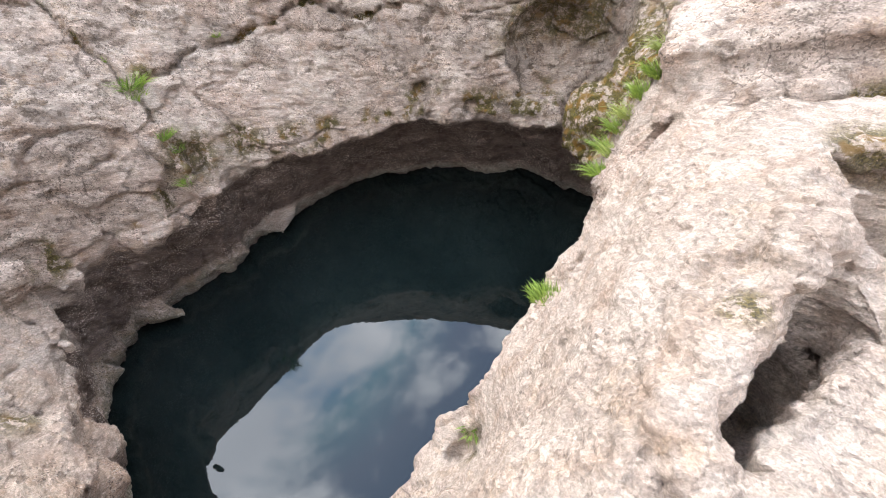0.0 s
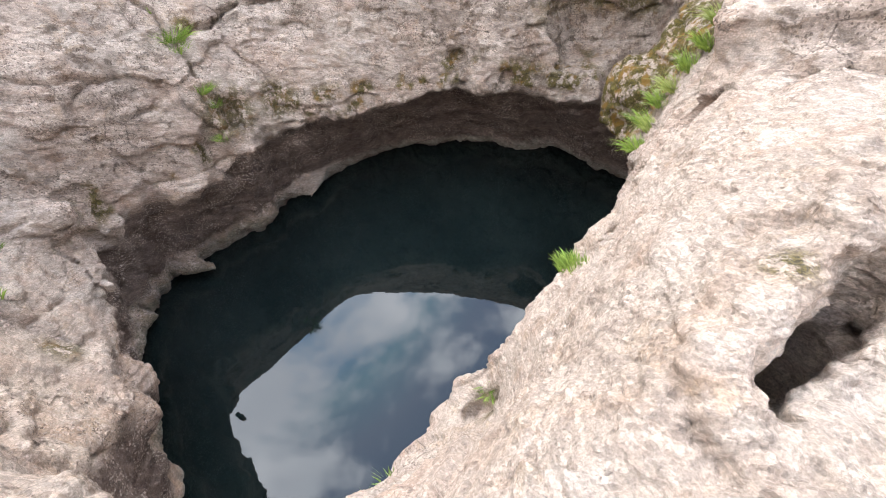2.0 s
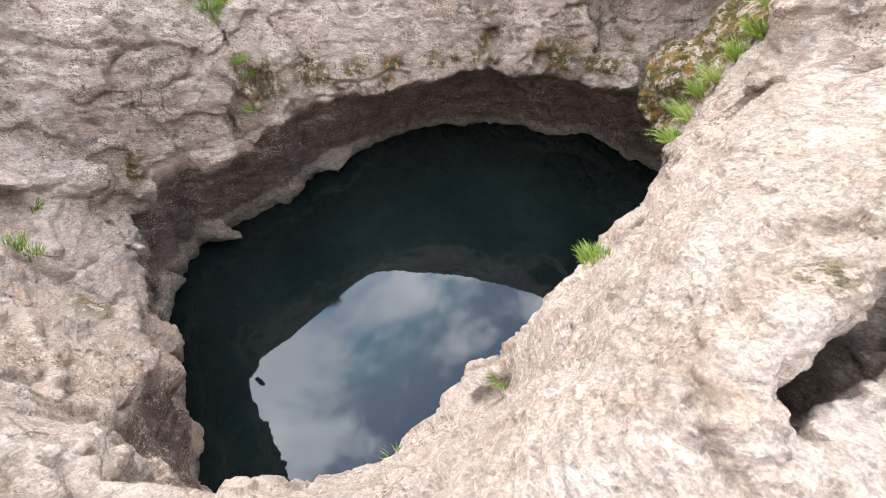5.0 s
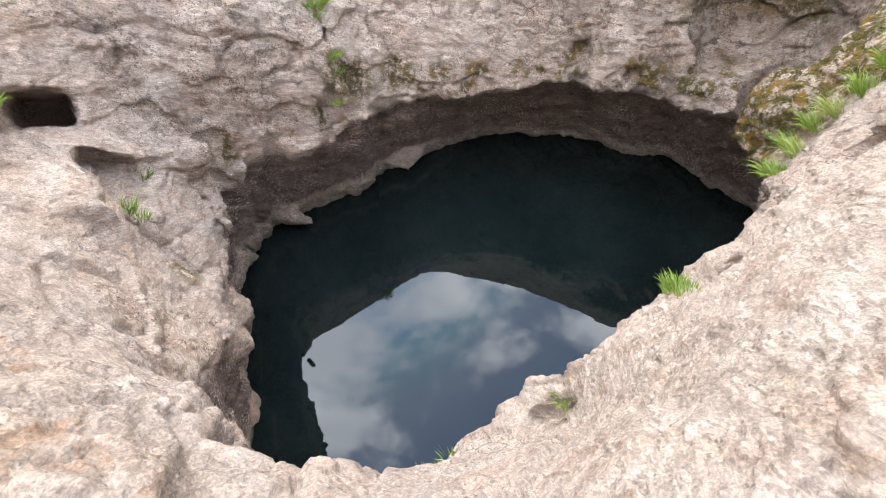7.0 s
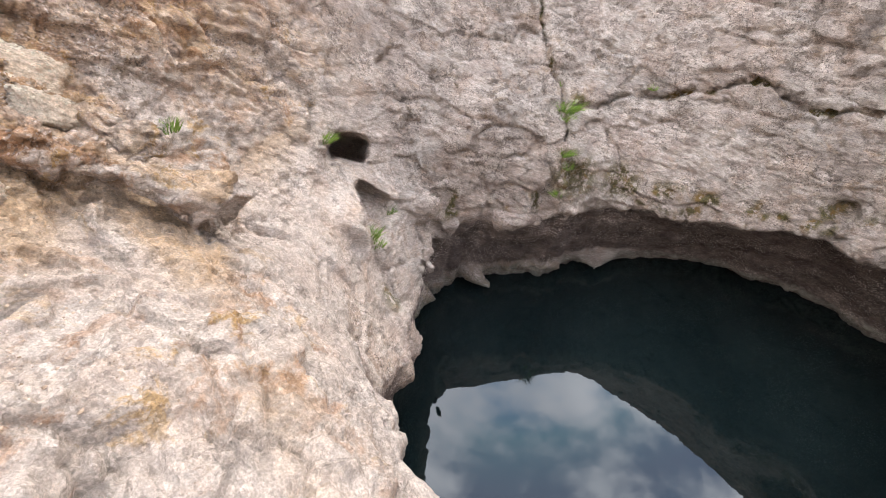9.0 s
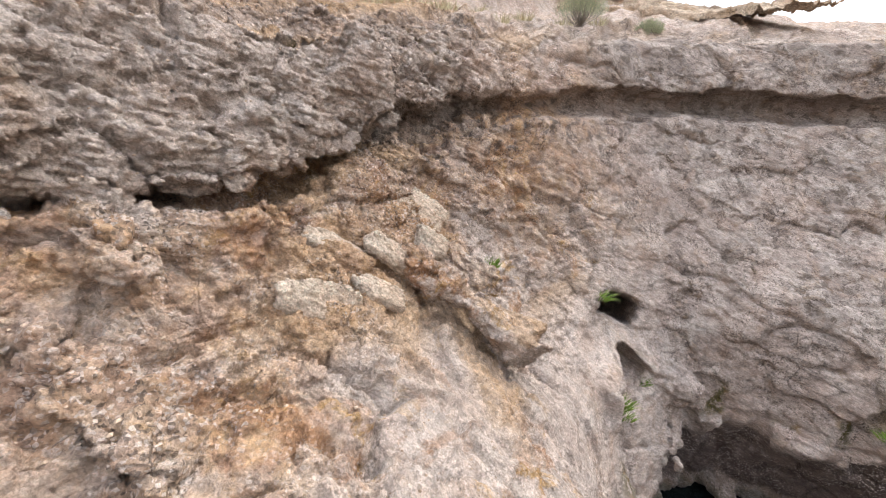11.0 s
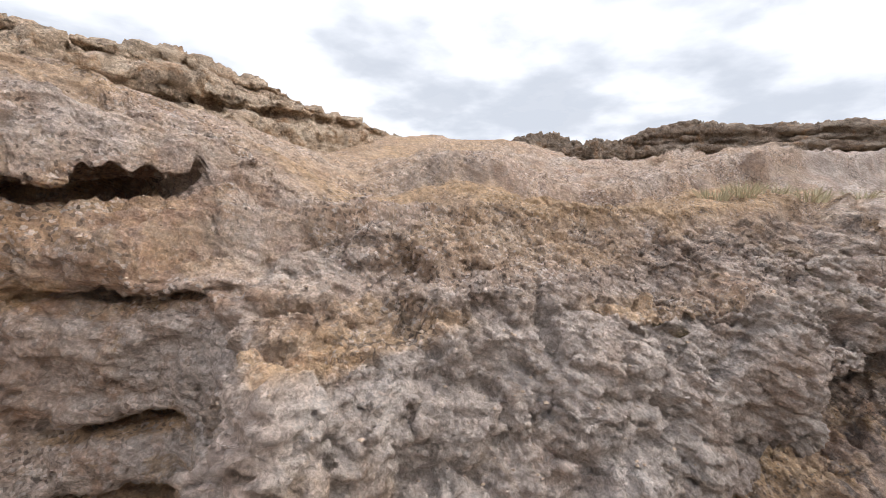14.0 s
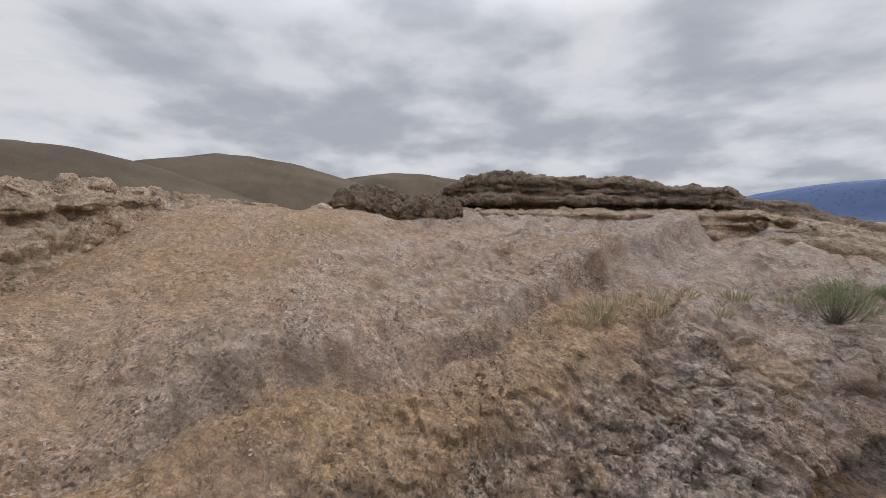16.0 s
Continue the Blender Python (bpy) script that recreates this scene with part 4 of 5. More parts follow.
    for level, deep, thick in ((6.72, 0.35, 0.06), (7.06, 0.25, 0.035), (7.62, 0.3, 0.045), (8.1, 1.3, 0.10)):
        dip = level + 0.04 * np.sin(deg * 0.7) + 0.03 * fbm(ring * 4, 2, 51)
        rough_face = face + 0.10 * fbm(ring * 3.1, 3, 52)
        bite = np.maximum(np.abs(r - rough_face)[..., None] - deep * band[..., None], np.abs(z - dip[..., None]) - thick * band[..., None])
        s.field = np.maximum(s.field, np.where(band[..., None] > 0.05, -bite, -9)).astype(np.float32)


def masks_at(p, n):
    """Where the rock is grey, rusty, mossy, covered with earth, red-brown with painted shade under the lip, or crusted
    at the water.
    """
    x, y, z = p.T
    r, deg = np.hypot(x - CENTRE[0], y - CENTRE[1]), np.degrees(np.arctan2(y - CENTRE[1], x - CENTRE[0])) % 360
    up = n[:, 2]
    patch = fbm(p / 0.8, 3, 71)
    crag = smooth(-2.7, -2.0, y) * smooth(-4.6, -5.4, x) * smooth(0.85, 1.15, from_ledge(p)) * smooth(7.5, 7.75, z) * smooth(204, 212, deg) * smooth(262, 254, deg)
    north = smooth(20, 40, deg) * smooth(205, 185, deg)
    lip = around(np.array([s[1][0] for s in SECTIONS]), np.radians(deg))
    lip_z = around(np.array([s[1][1] for s in SECTIONS]), np.radians(deg))
    # rock below the lip that faces down or sideways, coloured as shaded
    cave_wall_shade = smooth(0.02, 0.22, lip_z - z) * smooth(0.05, -0.2, up - 0.25 * smooth(0.4, 0.0, z)) * smooth(-0.02, 0.12, r - lip)
    crust = smooth(0.42, 0.28, z + 0.1 * patch) * smooth(0.0, 0.08, z) * 0.8
    # grey lichen on the north wall; shade of its north-east end is painted in too
    grey = north * smooth(2.2, 2.6, z) * (0.12 + 0.5 * smooth(-0.2, 0.4, patch) + 0.5 * smooth(3.2, 4.2, z) + 0.45 * smooth(110, 80, deg))
    grey = np.maximum(grey, smooth(335, 345, deg) * smooth(3.6, 4.0, r) * 0.8)
    grey = np.maximum(grey, smooth(3, 8, deg) * smooth(40, 25, deg) * 0.8)
    over = smooth(6.35, 6.6, z) * smooth(8.1, 7.5, z) * smooth(0.95, 0.75, up) * smooth(205, 215, deg) * smooth(262, 256, deg)
    grey = np.maximum(np.maximum(grey, over * 0.04), 0.8 * crag)
    grey = np.maximum(grey, 0.9 * smooth(6.0, 6.25, z) * smooth(6.9, 6.75, z) * smooth(188, 198, deg) * smooth(240, 234, deg))
    grey = np.maximum(grey, smooth(204, 212, deg) * smooth(250, 243, deg) * smooth(6.2, 6.5, r) * smooth(7.7, 7.2, r + 0.3 * patch) * smooth(6.5, 6.9, z) * 0.25)
    grey = np.maximum(grey, 0.4 * smooth(184, 194, deg) * smooth(232, 216, deg) * smooth(4.2, 4.8, z) * smooth(6.6, 6.2, z))
    west = smooth(186, 212, deg) * smooth(285, 262, deg) * smooth(4.2, 4.7, z)
    rust = west * (0.50 + 0.75 * smooth(-0.25, 0.35, patch)) * smooth(7.2, 6.4, z)
    rust = np.maximum(rust * (1 - 0.8 * over), 0.22)
    rust = np.maximum(rust, 0.6 * smooth(252, 256, deg) * smooth(300, 290, deg) * smooth(6.0, 6.4, z) * smooth(7.9, 7.6, z) * smooth(7.9, 8.1, r))
    earth = smooth(7.4, 7.8, z) * np.maximum(sand_at(p), smooth(0.86, 0.97, up) * (0.12 + 0.3 * smooth(-0.1, 0.35, patch)))
    earth = np.maximum(earth, west * (1 - over) * smooth(0.5, 0.75, up) * smooth(-0.12, 0.25, fbm(p / 1.3, 3, 55)) * 0.75)
    warm = np.maximum(west, smooth(200, 215, deg) * smooth(262, 250, deg) * 0.3) * smooth(8.0, 7.0, z) * (0.55 + 0.45 * smooth(-0.4, 0.2, patch))
    warm = warm * (1 - 0.75 * over)
    warm = np.maximum(warm, smooth(252, 256, deg) * smooth(300, 290, deg) * smooth(6.0, 6.4, z) * smooth(8.5, 8.1, z) * 0.9)
    warm = np.maximum(warm, 0.42 * smooth(6.5, 7.2, z) * smooth(200, 212, deg)) * (1 - 0.6 * over)
    bare = np.maximum(smooth(284, 296, deg) * smooth(350, 338, deg), smooth(215, 225, deg) * smooth(284, 276, deg) * smooth(6.1, 5.3, r + 0.4 * patch) * smooth(3.2, 3.8, z))
    bare = np.maximum(bare, 0.9 * smooth(194, 202, deg) * smooth(240, 225, deg) * smooth(5.6, 5.0, r + 0.2 * patch) * smooth(1.6, 2.2, z))
    bare = np.maximum(bare, 1.0 * over * smooth(233, 239, deg) * smooth(262, 259, deg) * smooth(7.7, 7.45, z + 0.15 * patch))
    warm = warm * (1 - 0.75 * bare)
    sand = sand_at(p) * smooth(7.6, 7.85, z)
    moss = smooth(6, 12, deg) * smooth(36, 26, deg) * smooth(4.9, 4.3, z) * smooth(2.6, 2.9, z) * 0.95
    moss = np.maximum(moss, smooth(36, 42, deg) * smooth(58, 48, deg) * smooth(3.4, 3.7, z) * smooth(4.6, 4.2, z) * 0.8)
    moss = np.maximum(moss, north * smooth(0.45, 0.1, np.abs(z - lip_z - 0.3)) * smooth(0.1, 0.45, fbm(p / 0.3, 2, 81)) * 0.9)
    for cx, cy, cz, size in ((-4.3, 1.6, 2.45, 0.28), (-4.4, 2.1, 2.5, 0.2), (1.05, 0.95, 5.1, 0.12), (-0.9, 0.6, 2.5, 0.2), (0.15, 1.3, 2.7, 0.2), (2.55, 2.2, 5.0, 0.35), (-4.5, 6.1, 4.0, 0.2), (-4.05, 5.6, 2.9, 0.5), (-3.5, 6.2, 2.8, 0.4)):
        moss = np.maximum(moss, smooth(1.2, 0.4, np.sqrt((x - cx) ** 2 + (y - cy) ** 2 + (z - cz) ** 2) / size) * 0.85)
    moss = np.maximum(moss, smooth(130, 150, deg) * smooth(235, 225, deg) * smooth(0.75, 0.3, z) * smooth(0.1, 0.3, z) * 0.4)
    return {"grey": grey, "rust": rust, "earth": earth, "moss": moss, "cave_wall_shade": cave_wall_shade, "crust": crust * (1 - 0.3 * up), "warm": warm, "bare": bare, "sand": sand, "scrub": 0 * x}


verts, quads, rock_masks = main_rock()
verts_main, normals_main = verts, normals_of(verts, quads)
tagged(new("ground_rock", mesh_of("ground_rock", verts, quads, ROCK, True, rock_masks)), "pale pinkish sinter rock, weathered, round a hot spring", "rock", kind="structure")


def ground_sheet():
    """The tableland and the valley floor, one sheet out to the horizon."""
    fine, rest = np.radians(np.arange(140, 262, 0.3)), np.radians(np.arange(262, 500, 2.5))
    angles = np.r_[fine, rest]
    steps, d = [8.2], 0.045
    while steps[-1] < 4600:
        steps.append(steps[-1] + d)
        d = min(d * 1.013, 300) if steps[-1] < 30 else d * 1.09
    rr, tt = np.meshgrid(np.array(steps), angles, indexing="ij")
    edge = rim_edge(np.degrees(tt) % 360)
    rr = edge - 0.35 + (rr - steps[0]) * (1 + 0 * tt)
    x, y = CENTRE[0] + rr * np.cos(tt), CENTRE[1] + rr * np.sin(tt)
    z = ground_height(x, y)[0] - 0.03 * smooth(0.2, 0.1, rr - edge) - 0.12 * smooth(0.08, -0.1, rr - edge)
    verts = np.stack([x, y, z], -1).reshape(-1, 3).astype(np.float32)
    rows, cols = rr.shape
    i, j = np.meshgrid(np.arange(rows - 1), np.arange(cols), indexing="ij")
    quads = np.stack([i * cols + j, (i + 1) * cols + j, (i + 1) * cols + (j + 1) % cols, i * cols + (j + 1) % cols], -1).reshape(-1, 4)
    p = before = verts.copy()
    near = smooth(60, 12, np.hypot(p[:, 0] + 4, p[:, 1] + 2))
    m = masks_at(verts, np.tile(np.array([[0, 0, 1]], np.float32), (len(verts), 1)))
    sand = m["sand"]
    m["scrub"] = smooth(26, 70, np.hypot(p[:, 0] + 4, p[:, 1] + 2))
    m["earth"] = np.maximum(0.12 + 0.3 * smooth(0.0, 0.35, fbm(p / 1.1, 3, 92)), sand)
    m["rust"], m["moss"], m["grey"], m["cave_wall_shade"], m["crust"] = 0.25 + 0 * near, 0 * near, 0.04 + 0.25 * smooth(0, 0.4, fbm(p / 0.9, 3, 93)), 0 * near, 0 * near
    at_edge = edge_band(verts)
    moved = weather(verts, quads, 1.0, (0.8 + 0.45 * sand) * (1 - at_edge) + 0.8 * at_edge)
    close = smooth(26, 14, np.hypot(p[:, 0] + 4, p[:, 1] + 2))
    verts[:, 2] += shelves_at(verts) * (1 - sand) * near
    verts = (verts + (moved - before) * close[:, None]).astype(np.float32)

    def near_rim(q):
        return smooth(-10.5, -9.5, q[:, 0]) * smooth(-2.4, -3.0, q[:, 0]) * smooth(-6.2, -5.6, q[:, 1]) * smooth(2.2, 1.6, q[:, 1]) * (0.36 - 0.2 * sand_at(q))

    old, picked = len(verts), near_rim(verts)[quads].max(1) > 0
    m = {k: np.concatenate([v, halve(np.stack([v, v, v], 1).astype(np.float32), quads[picked])[0][old:, 0]]) for k, v in m.items()}
    verts, quads = roughen(verts, quads, near_rim, 1.0, 300)
    return verts, quads, m


verts, quads, sheet_masks = ground_sheet()
sheet_verts = verts
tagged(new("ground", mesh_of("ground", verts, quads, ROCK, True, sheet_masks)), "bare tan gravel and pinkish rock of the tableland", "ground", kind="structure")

# ---- water ----
ring = [(CENTRE[0] + 7.4 * math.cos(a), CENTRE[1] + 7.4 * math.sin(a)) for a in np.linspace(0, 2 * math.pi, 64, endpoint=False)]
bm = bmesh.new()
bm.faces.new([bm.verts.new((x, y, 0.0)) for x, y in ring])
mesh = bpy.data.meshes.new("water")
bm.to_mesh(mesh)
bm.free()
mesh.materials.append(WATER)
tagged(new("water", mesh), "dark still water of the hot spring pool", "water", kind="structure")


# ---- outcrops, hills and mountains ----
def outcrop(name, low, high, step, shape, levels, label, seed, relief=1.0, mat=LAYERED):
    """A layered outcrop: the ground rises over d metres behind its foot, and undercut beds run along the face."""
    s = Solid(low, high, step)
    gx, gy = np.meshgrid(s.axes[0], s.axes[1], indexing="ij")
    into, foot, top = shape(gx, gy)
    into = into + 0.35 * fbm(np.stack([gx, gy, 0 * gx], -1) / 1.1, 3, seed)
    share = np.interp(into, [-0.6, 0.0, 0.12, 0.55, 0.68, 0.95, 1.8], [-0.9, 0.0, 0.42, 0.52, 0.86, 0.97, 1.0])
    height = foot + (top - foot) * share + 0.07 * fbm(np.stack([gx, gy, 0 * gx], -1) / 0.7, 3, seed + 4) - 2.5 * np.clip(-0.02 - into, 0, 1)
    z = s.axes[2][None, None]
    s.field = ((z - height[..., None]) * 0.6).astype(np.float32)
    for n, (share_z, deep, thick) in enumerate(levels):
        level = foot + (top - foot) * share_z + 0.05 * fbm(np.stack([gx, gy, 0 * gx], -1) / 1.6, 2, seed + 30 + n)
        face = np.interp(share_z, [0.05, 0.42, 0.52, 0.86], [0.0, 0.12, 0.55, 0.68])
        bite = np.sqrt(((into - face) / deep)[..., None] ** 2 + ((z - level[..., None]) / thick) ** 2)
        s.field = np.maximum(s.field, thick * (1 - bite)).astype(np.float32)
    verts, quads = surface_nets(s.field, s.low, step)
    if normals_of(verts, quads)[:, 2].mean() < 0:
        quads = quads[:, ::-1]
    verts, quads = halve(relax(verts, quads, 1), quads)
    verts = weather(verts, quads, relief, None, seed, 0.8)
    return tagged(new(name, mesh_of(name, verts, quads, mat)), label, "rock outcrop")


def bank_shape(x, y):
    line = np.interp(x, [-16.5, -13.8, -11.5, -9.5, -7.3, -5.4, -4.4, -2.5], [-6.3, -6.7, -6.85, -6.5, -6.0, -5.9, -6.0, -6.0])
    foot = np.interp(x, [-16.5, -13.8, -11.5, -9.5, -7.3, -5.4, -4.4], [8.95, 9.25, 9.35, 9.25, 9.0, 8.8, 8.8])
    top = np.interp(x, [-18, -17, -15.5, -13.4, -10.2, -8.0, -6.6, -5.7, -4.9], [9.2, 9.45, 9.55, 9.62, 9.66, 9.65, 9.66, 9.68, 9.5])
    return line - y, foot, top


outcrop("rock_outcrop", (-18.4, -9.4, 8.2), (-2.6, -5.2, 10.9), 0.075, bank_shape, ((0.14, 0.25, 0.05), (0.5, 0.22, 0.04), (0.72, 0.2, 0.04)), "long layered tan rock bank with undercut ledges", 41)


def mesa_shape(x, y):
    v = np.stack([x + 3.7, y + 2.6], -1)
    away, turn = np.hypot(v[..., 0], v[..., 1]), np.degrees(np.arctan2(v[..., 1], v[..., 0])) % 360
    line = np.interp(turn, [128, 135, 142, 148, 160, 170, 177, 182], [13.8, 13.6, 13.6, 13.8, 13.9, 13.9, 13.9, 14.6])
    top = np.interp(turn, [128, 134, 136, 141, 142.5, 148, 154, 161, 168, 173, 176, 178, 180], [8.8, 9.2, 9.5, 9.62, 9.98, 10.1, 10.42, 10.45, 10.66, 10.55, 10.2, 9.6, 9.2])
    return away - line, np.minimum(9.3 + 0 * top, top - 0.1), top


outcrop("rock_outcrop", (-21.5, -4.6, 8.6), (-11.2, 9.4, 11.2), 0.10, mesa_shape, ((0.08, 0.7, 0.13), (0.48, 0.4, 0.08), (0.66, 0.25, 0.07)), "low flat-topped mesa of dark brown layered rock", 57, 0.9, MESA)


def terrace_shape(x, y):
    v = np.stack([x + 3.7, y + 2.6], -1)
    away, turn = np.hypot(v[..., 0], v[..., 1]), np.degrees(np.arctan2(v[..., 1], v[..., 0])) % 360
    line = np.interp(turn, [128, 140, 150, 160, 170, 180, 186], [11.5, 11.2, 11.6, 11.4, 11.9, 12.4, 13.0])
    top = np.interp(turn, [128, 133, 140, 176, 180, 184], [8.6, 8.95, 9.28, 9.32, 9.25, 8.8])
    return away - line, np.minimum(8.78 + 0 * top, top - 0.05), top


outcrop("rock_outcrop", (-18.5, -4.6, 8.2), (-9.5, 9.4, 9.8), 0.10, terrace_shape, ((0.15, 0.5, 0.10), (0.55, 0.35, 0.06)), "weathered brown rock terrace below the mesa", 63, 0.8)


def boulder(name, centre, size, turn, label, category, mat, seed, rounds=5, relief=0.5, square=2.6, group="", ragged=0.0):
    """A rough rock: a rounded block broken into faces."""
    corners = np.array([(x, y, z) for x in (-1, 1) for y in (-1, 1) for z in (-1, 1)], np.float32)
    quads = np.array([(0, 1, 3, 2), (4, 6, 7, 5), (0, 4, 5, 1), (2, 3, 7, 6), (0, 2, 6, 4), (1, 5, 7, 3)])
    verts = corners
    for _ in range(rounds):
        verts, quads = halve(verts, quads)
    norm = (np.abs(verts) ** square).sum(1, keepdims=True) ** (1 / square)
    verts = verts / norm * np.array(size, np.float32)
    if (normals_of(verts, quads) * verts).sum() < 0:
        quads = quads[:, ::-1]
    if ragged:
        turned = np.arctan2(verts[:, 1] / size[1], verts[:, 0] / size[0])
        verts[:, :2] *= (1 + ragged * fbm(np.stack([1.6 * np.cos(turned), 1.6 * np.sin(turned), 0 * turned + seed], 1), 4, seed, 0.65))[:, None]
        verts[:, 2] += 0.10 * verts[:, 0] * np.sin(3.0 * verts[:, 1] / size[1] + seed)
    k = min(size)
    n = normals_of(verts, quads)
    q = verts / k + seed * 3.7
    verts = verts + n * (k * relief * (0.35 * fbm(q * 0.9, 3, seed) + 0.30 * facets(q * 1.3, seed) + 0.14 * facets(q * 3.1, seed + 4) + 0.08 * fbm(q * 6, 3, seed, 0.6, True)))[:, None]
    ob = new(name, mesh_of(name, verts.astype(np.float32), quads, mat))
    ob.matrix_world = pose(*centre, *turn)
    return tagged(ob, label, category, group)


boulder("rock_outcrop", (-15.5, -3.75, 9.32), (0.95, 1.05, 0.50), (0, 8, 10), "dark brown eroded rock standing in the gully", "rock outcrop", MESA, 3, 6, 1.2)
boulder("rock_outcrop", (-15.1, -2.55, 9.18), (0.9, 1.15, 0.36), (4, -6, 20), "low dark brown rock shelf beside the gully", "rock outcrop", MESA, 8, 6, 1.2)
boulder("rock_outcrop", (-19.5, -6.0, 9.1), (0.8, 0.6, 0.4), (0, 0, 0), "small far rock at the end of the bank", "rock outcrop", LAYERED, 12, 4)


def far_material(name, a, b, scale):
    mat, n, shader = material(name)
    p = n.add("TexCoord").outputs["Object"]
    colour = n.mix(n.ramp(n.noise(p, scale, 6.0, 0.65, 0.3), 0.35, 0.65), a, b)
    colour = n.mix(n.ramp(n.voronoi(p, scale * 22), 0.1, 0.35, 0.45, 0.0), colour, tuple(0.55 * v for v in a))
    n.link(colour, shader.inputs["Base Color"])
    shader.inputs["Roughness"].default_value = 0.95
    shader.inputs["Specular IOR Level"].default_value = 0.1
    return mat


HILL = far_material("scrub_hill", (0.098, 0.074, 0.052), (0.14, 0.105, 0.07), 0.012)
# the range's blue is distance haze mixed into its base colour
RANGE = far_material("hazy_range", (0.11, 0.145, 0.25), (0.14, 0.18, 0.29), 0.0012)


def hill(turn, distance, rise, wide, long, label, seed, mat=HILL, lie=0.0, flat=1.0):
    """A rounded hill with gullies; its place is given from the lookout by bearing and distance."""
    cx, cy = -3.7 + distance * math.cos(radians(turn)), -2.6 + distance * math.sin(radians(turn))
    u, v = np.meshgrid(np.linspace(-1.6, 1.6, 120), np.linspace(-1.6, 1.6, 90), indexing="ij")
    lump = np.exp(-((u * u + v * v) ** flat) * 1.6)
    p = np.stack([u, v, 0 * u], -1)
    lump = lump * (1 + 0.10 * fbm(p * 1.6, 4, seed)) + 0.035 * fbm(p * 4, 4, seed + 5, 0.5, True) * lump
    turn_by = radians(turn + 90 + lie)
    x, y = u * wide, v * long
    verts = np.stack([cx + x * math.cos(turn_by) - y * math.sin(turn_by), cy + x * math.sin(turn_by) + y * math.cos(turn_by), -38 + rise * lump], -1).reshape(-1, 3)
    i, j = np.meshgrid(np.arange(119), np.arange(89), indexing="ij")
    quads = np.stack([i * 90 + j, (i + 1) * 90 + j, (i + 1) * 90 + j + 1, i * 90 + j + 1], -1).reshape(-1, 4)
    if normals_of(verts.astype(np.float32), quads)[:, 2].mean() < 0:
        quads = quads[:, ::-1]
    return tagged(new("hill" if mat is HILL else "mountain_range", mesh_of("hill", verts.astype(np.float32), quads, mat)), label, "hill" if mat is HILL else "mountains", kind="structure")


hill(203, 760, 128, 470, 220, "dark olive-brown rounded desert hill", 5)
hill(223, 620, 118, 420, 220, "dark brown desert hill with a long shoulder", 9, flat=0.9)
hill(182, 900, 126, 400, 220, "long low brown ridge beyond the gully", 13, flat=1.2)
hill(211, 1900, 210, 240, 260, "far brown hill crest", 15)
hill(126, 4150, 275, 1500, 300, "far mountain range with a level crest, blue from painted haze", 21, RANGE, flat=2.2)


# ---- plants, stones and gravel ----
ground_verts, ground_normals = verts_main, normals_main


def on_rock(x, y, z):
    """The nearest place of the rock's surface, and its normal."""
    d = ((ground_verts - np.array((x, y, z), np.float32)) ** 2).sum(1)
    n = int(np.argmin(d))
    return Vector(ground_verts[n].tolist()), Vector(ground_normals[n].tolist())


def on_ground(x, y):
    """The height of the open ground at a place."""
    d = ((sheet_verts[:, :2] - np.array((x, y), np.float32)) ** 2).sum(1)
    return float(sheet_verts[int(np.argmin(d)), 2])


def blade(bm, base, way, length, width, bend, side):
    """One grass blade: a narrow folded strip of three steps, bending over to its tip."""
    last, steps = None, 3
    up = Vector((0, 0, 1))
    for k in range(steps + 1):
        t = k / steps
        at = base + way * (length * t) + Vector((way.x, way.y, 0)) * (bend * t * t * length) - up * (bend * 0.45 * t**3 * length)
        half = width * (1 - t) ** 0.6 * 0.5 + 0.0004
        pair = (bm.verts.new(at - side * half), bm.verts.new(at + side * half))
        if last:
            bm.faces.new((last[0], last[1], pair[1], pair[0]))
        last = pair


def tuft(name, place, lean, count, height, spread, mat, label, seed, category="grass", droop=0.5, group="grass tufts in the rock"):
    rng = random.Random(seed)
    bm = bmesh.new()
    for _ in range(count):
        a, r = rng.uniform(0, 2 * math.pi), spread * math.sqrt(rng.random())
        base = Vector((r * math.cos(a), r * math.sin(a), -0.02))
        out = Vector((math.cos(a + rng.uniform(-0.9, 0.9)), math.sin(a + rng.uniform(-0.9, 0.9)), 0))
        way = (Vector((0, 0, 1)) + out * rng.uniform(0.05, 0.75) + lean * 0.5).normalized()
        side = way.cross(Vector((rng.uniform(-1, 1), rng.uniform(-1, 1), 0.2))).normalized()
        blade(bm, base, way, height * rng.uniform(0.45, 1.1), rng.uniform(0.007, 0.013), droop * rng.uniform(0.2, 1.2), side)
    mesh = bpy.data.meshes.new(name)
    bm.to_mesh(mesh)
    bm.free()
    mesh.materials.append(mat)
    ob = new(name, mesh)
    ob.location = place
    return tagged(ob, label, category, group)


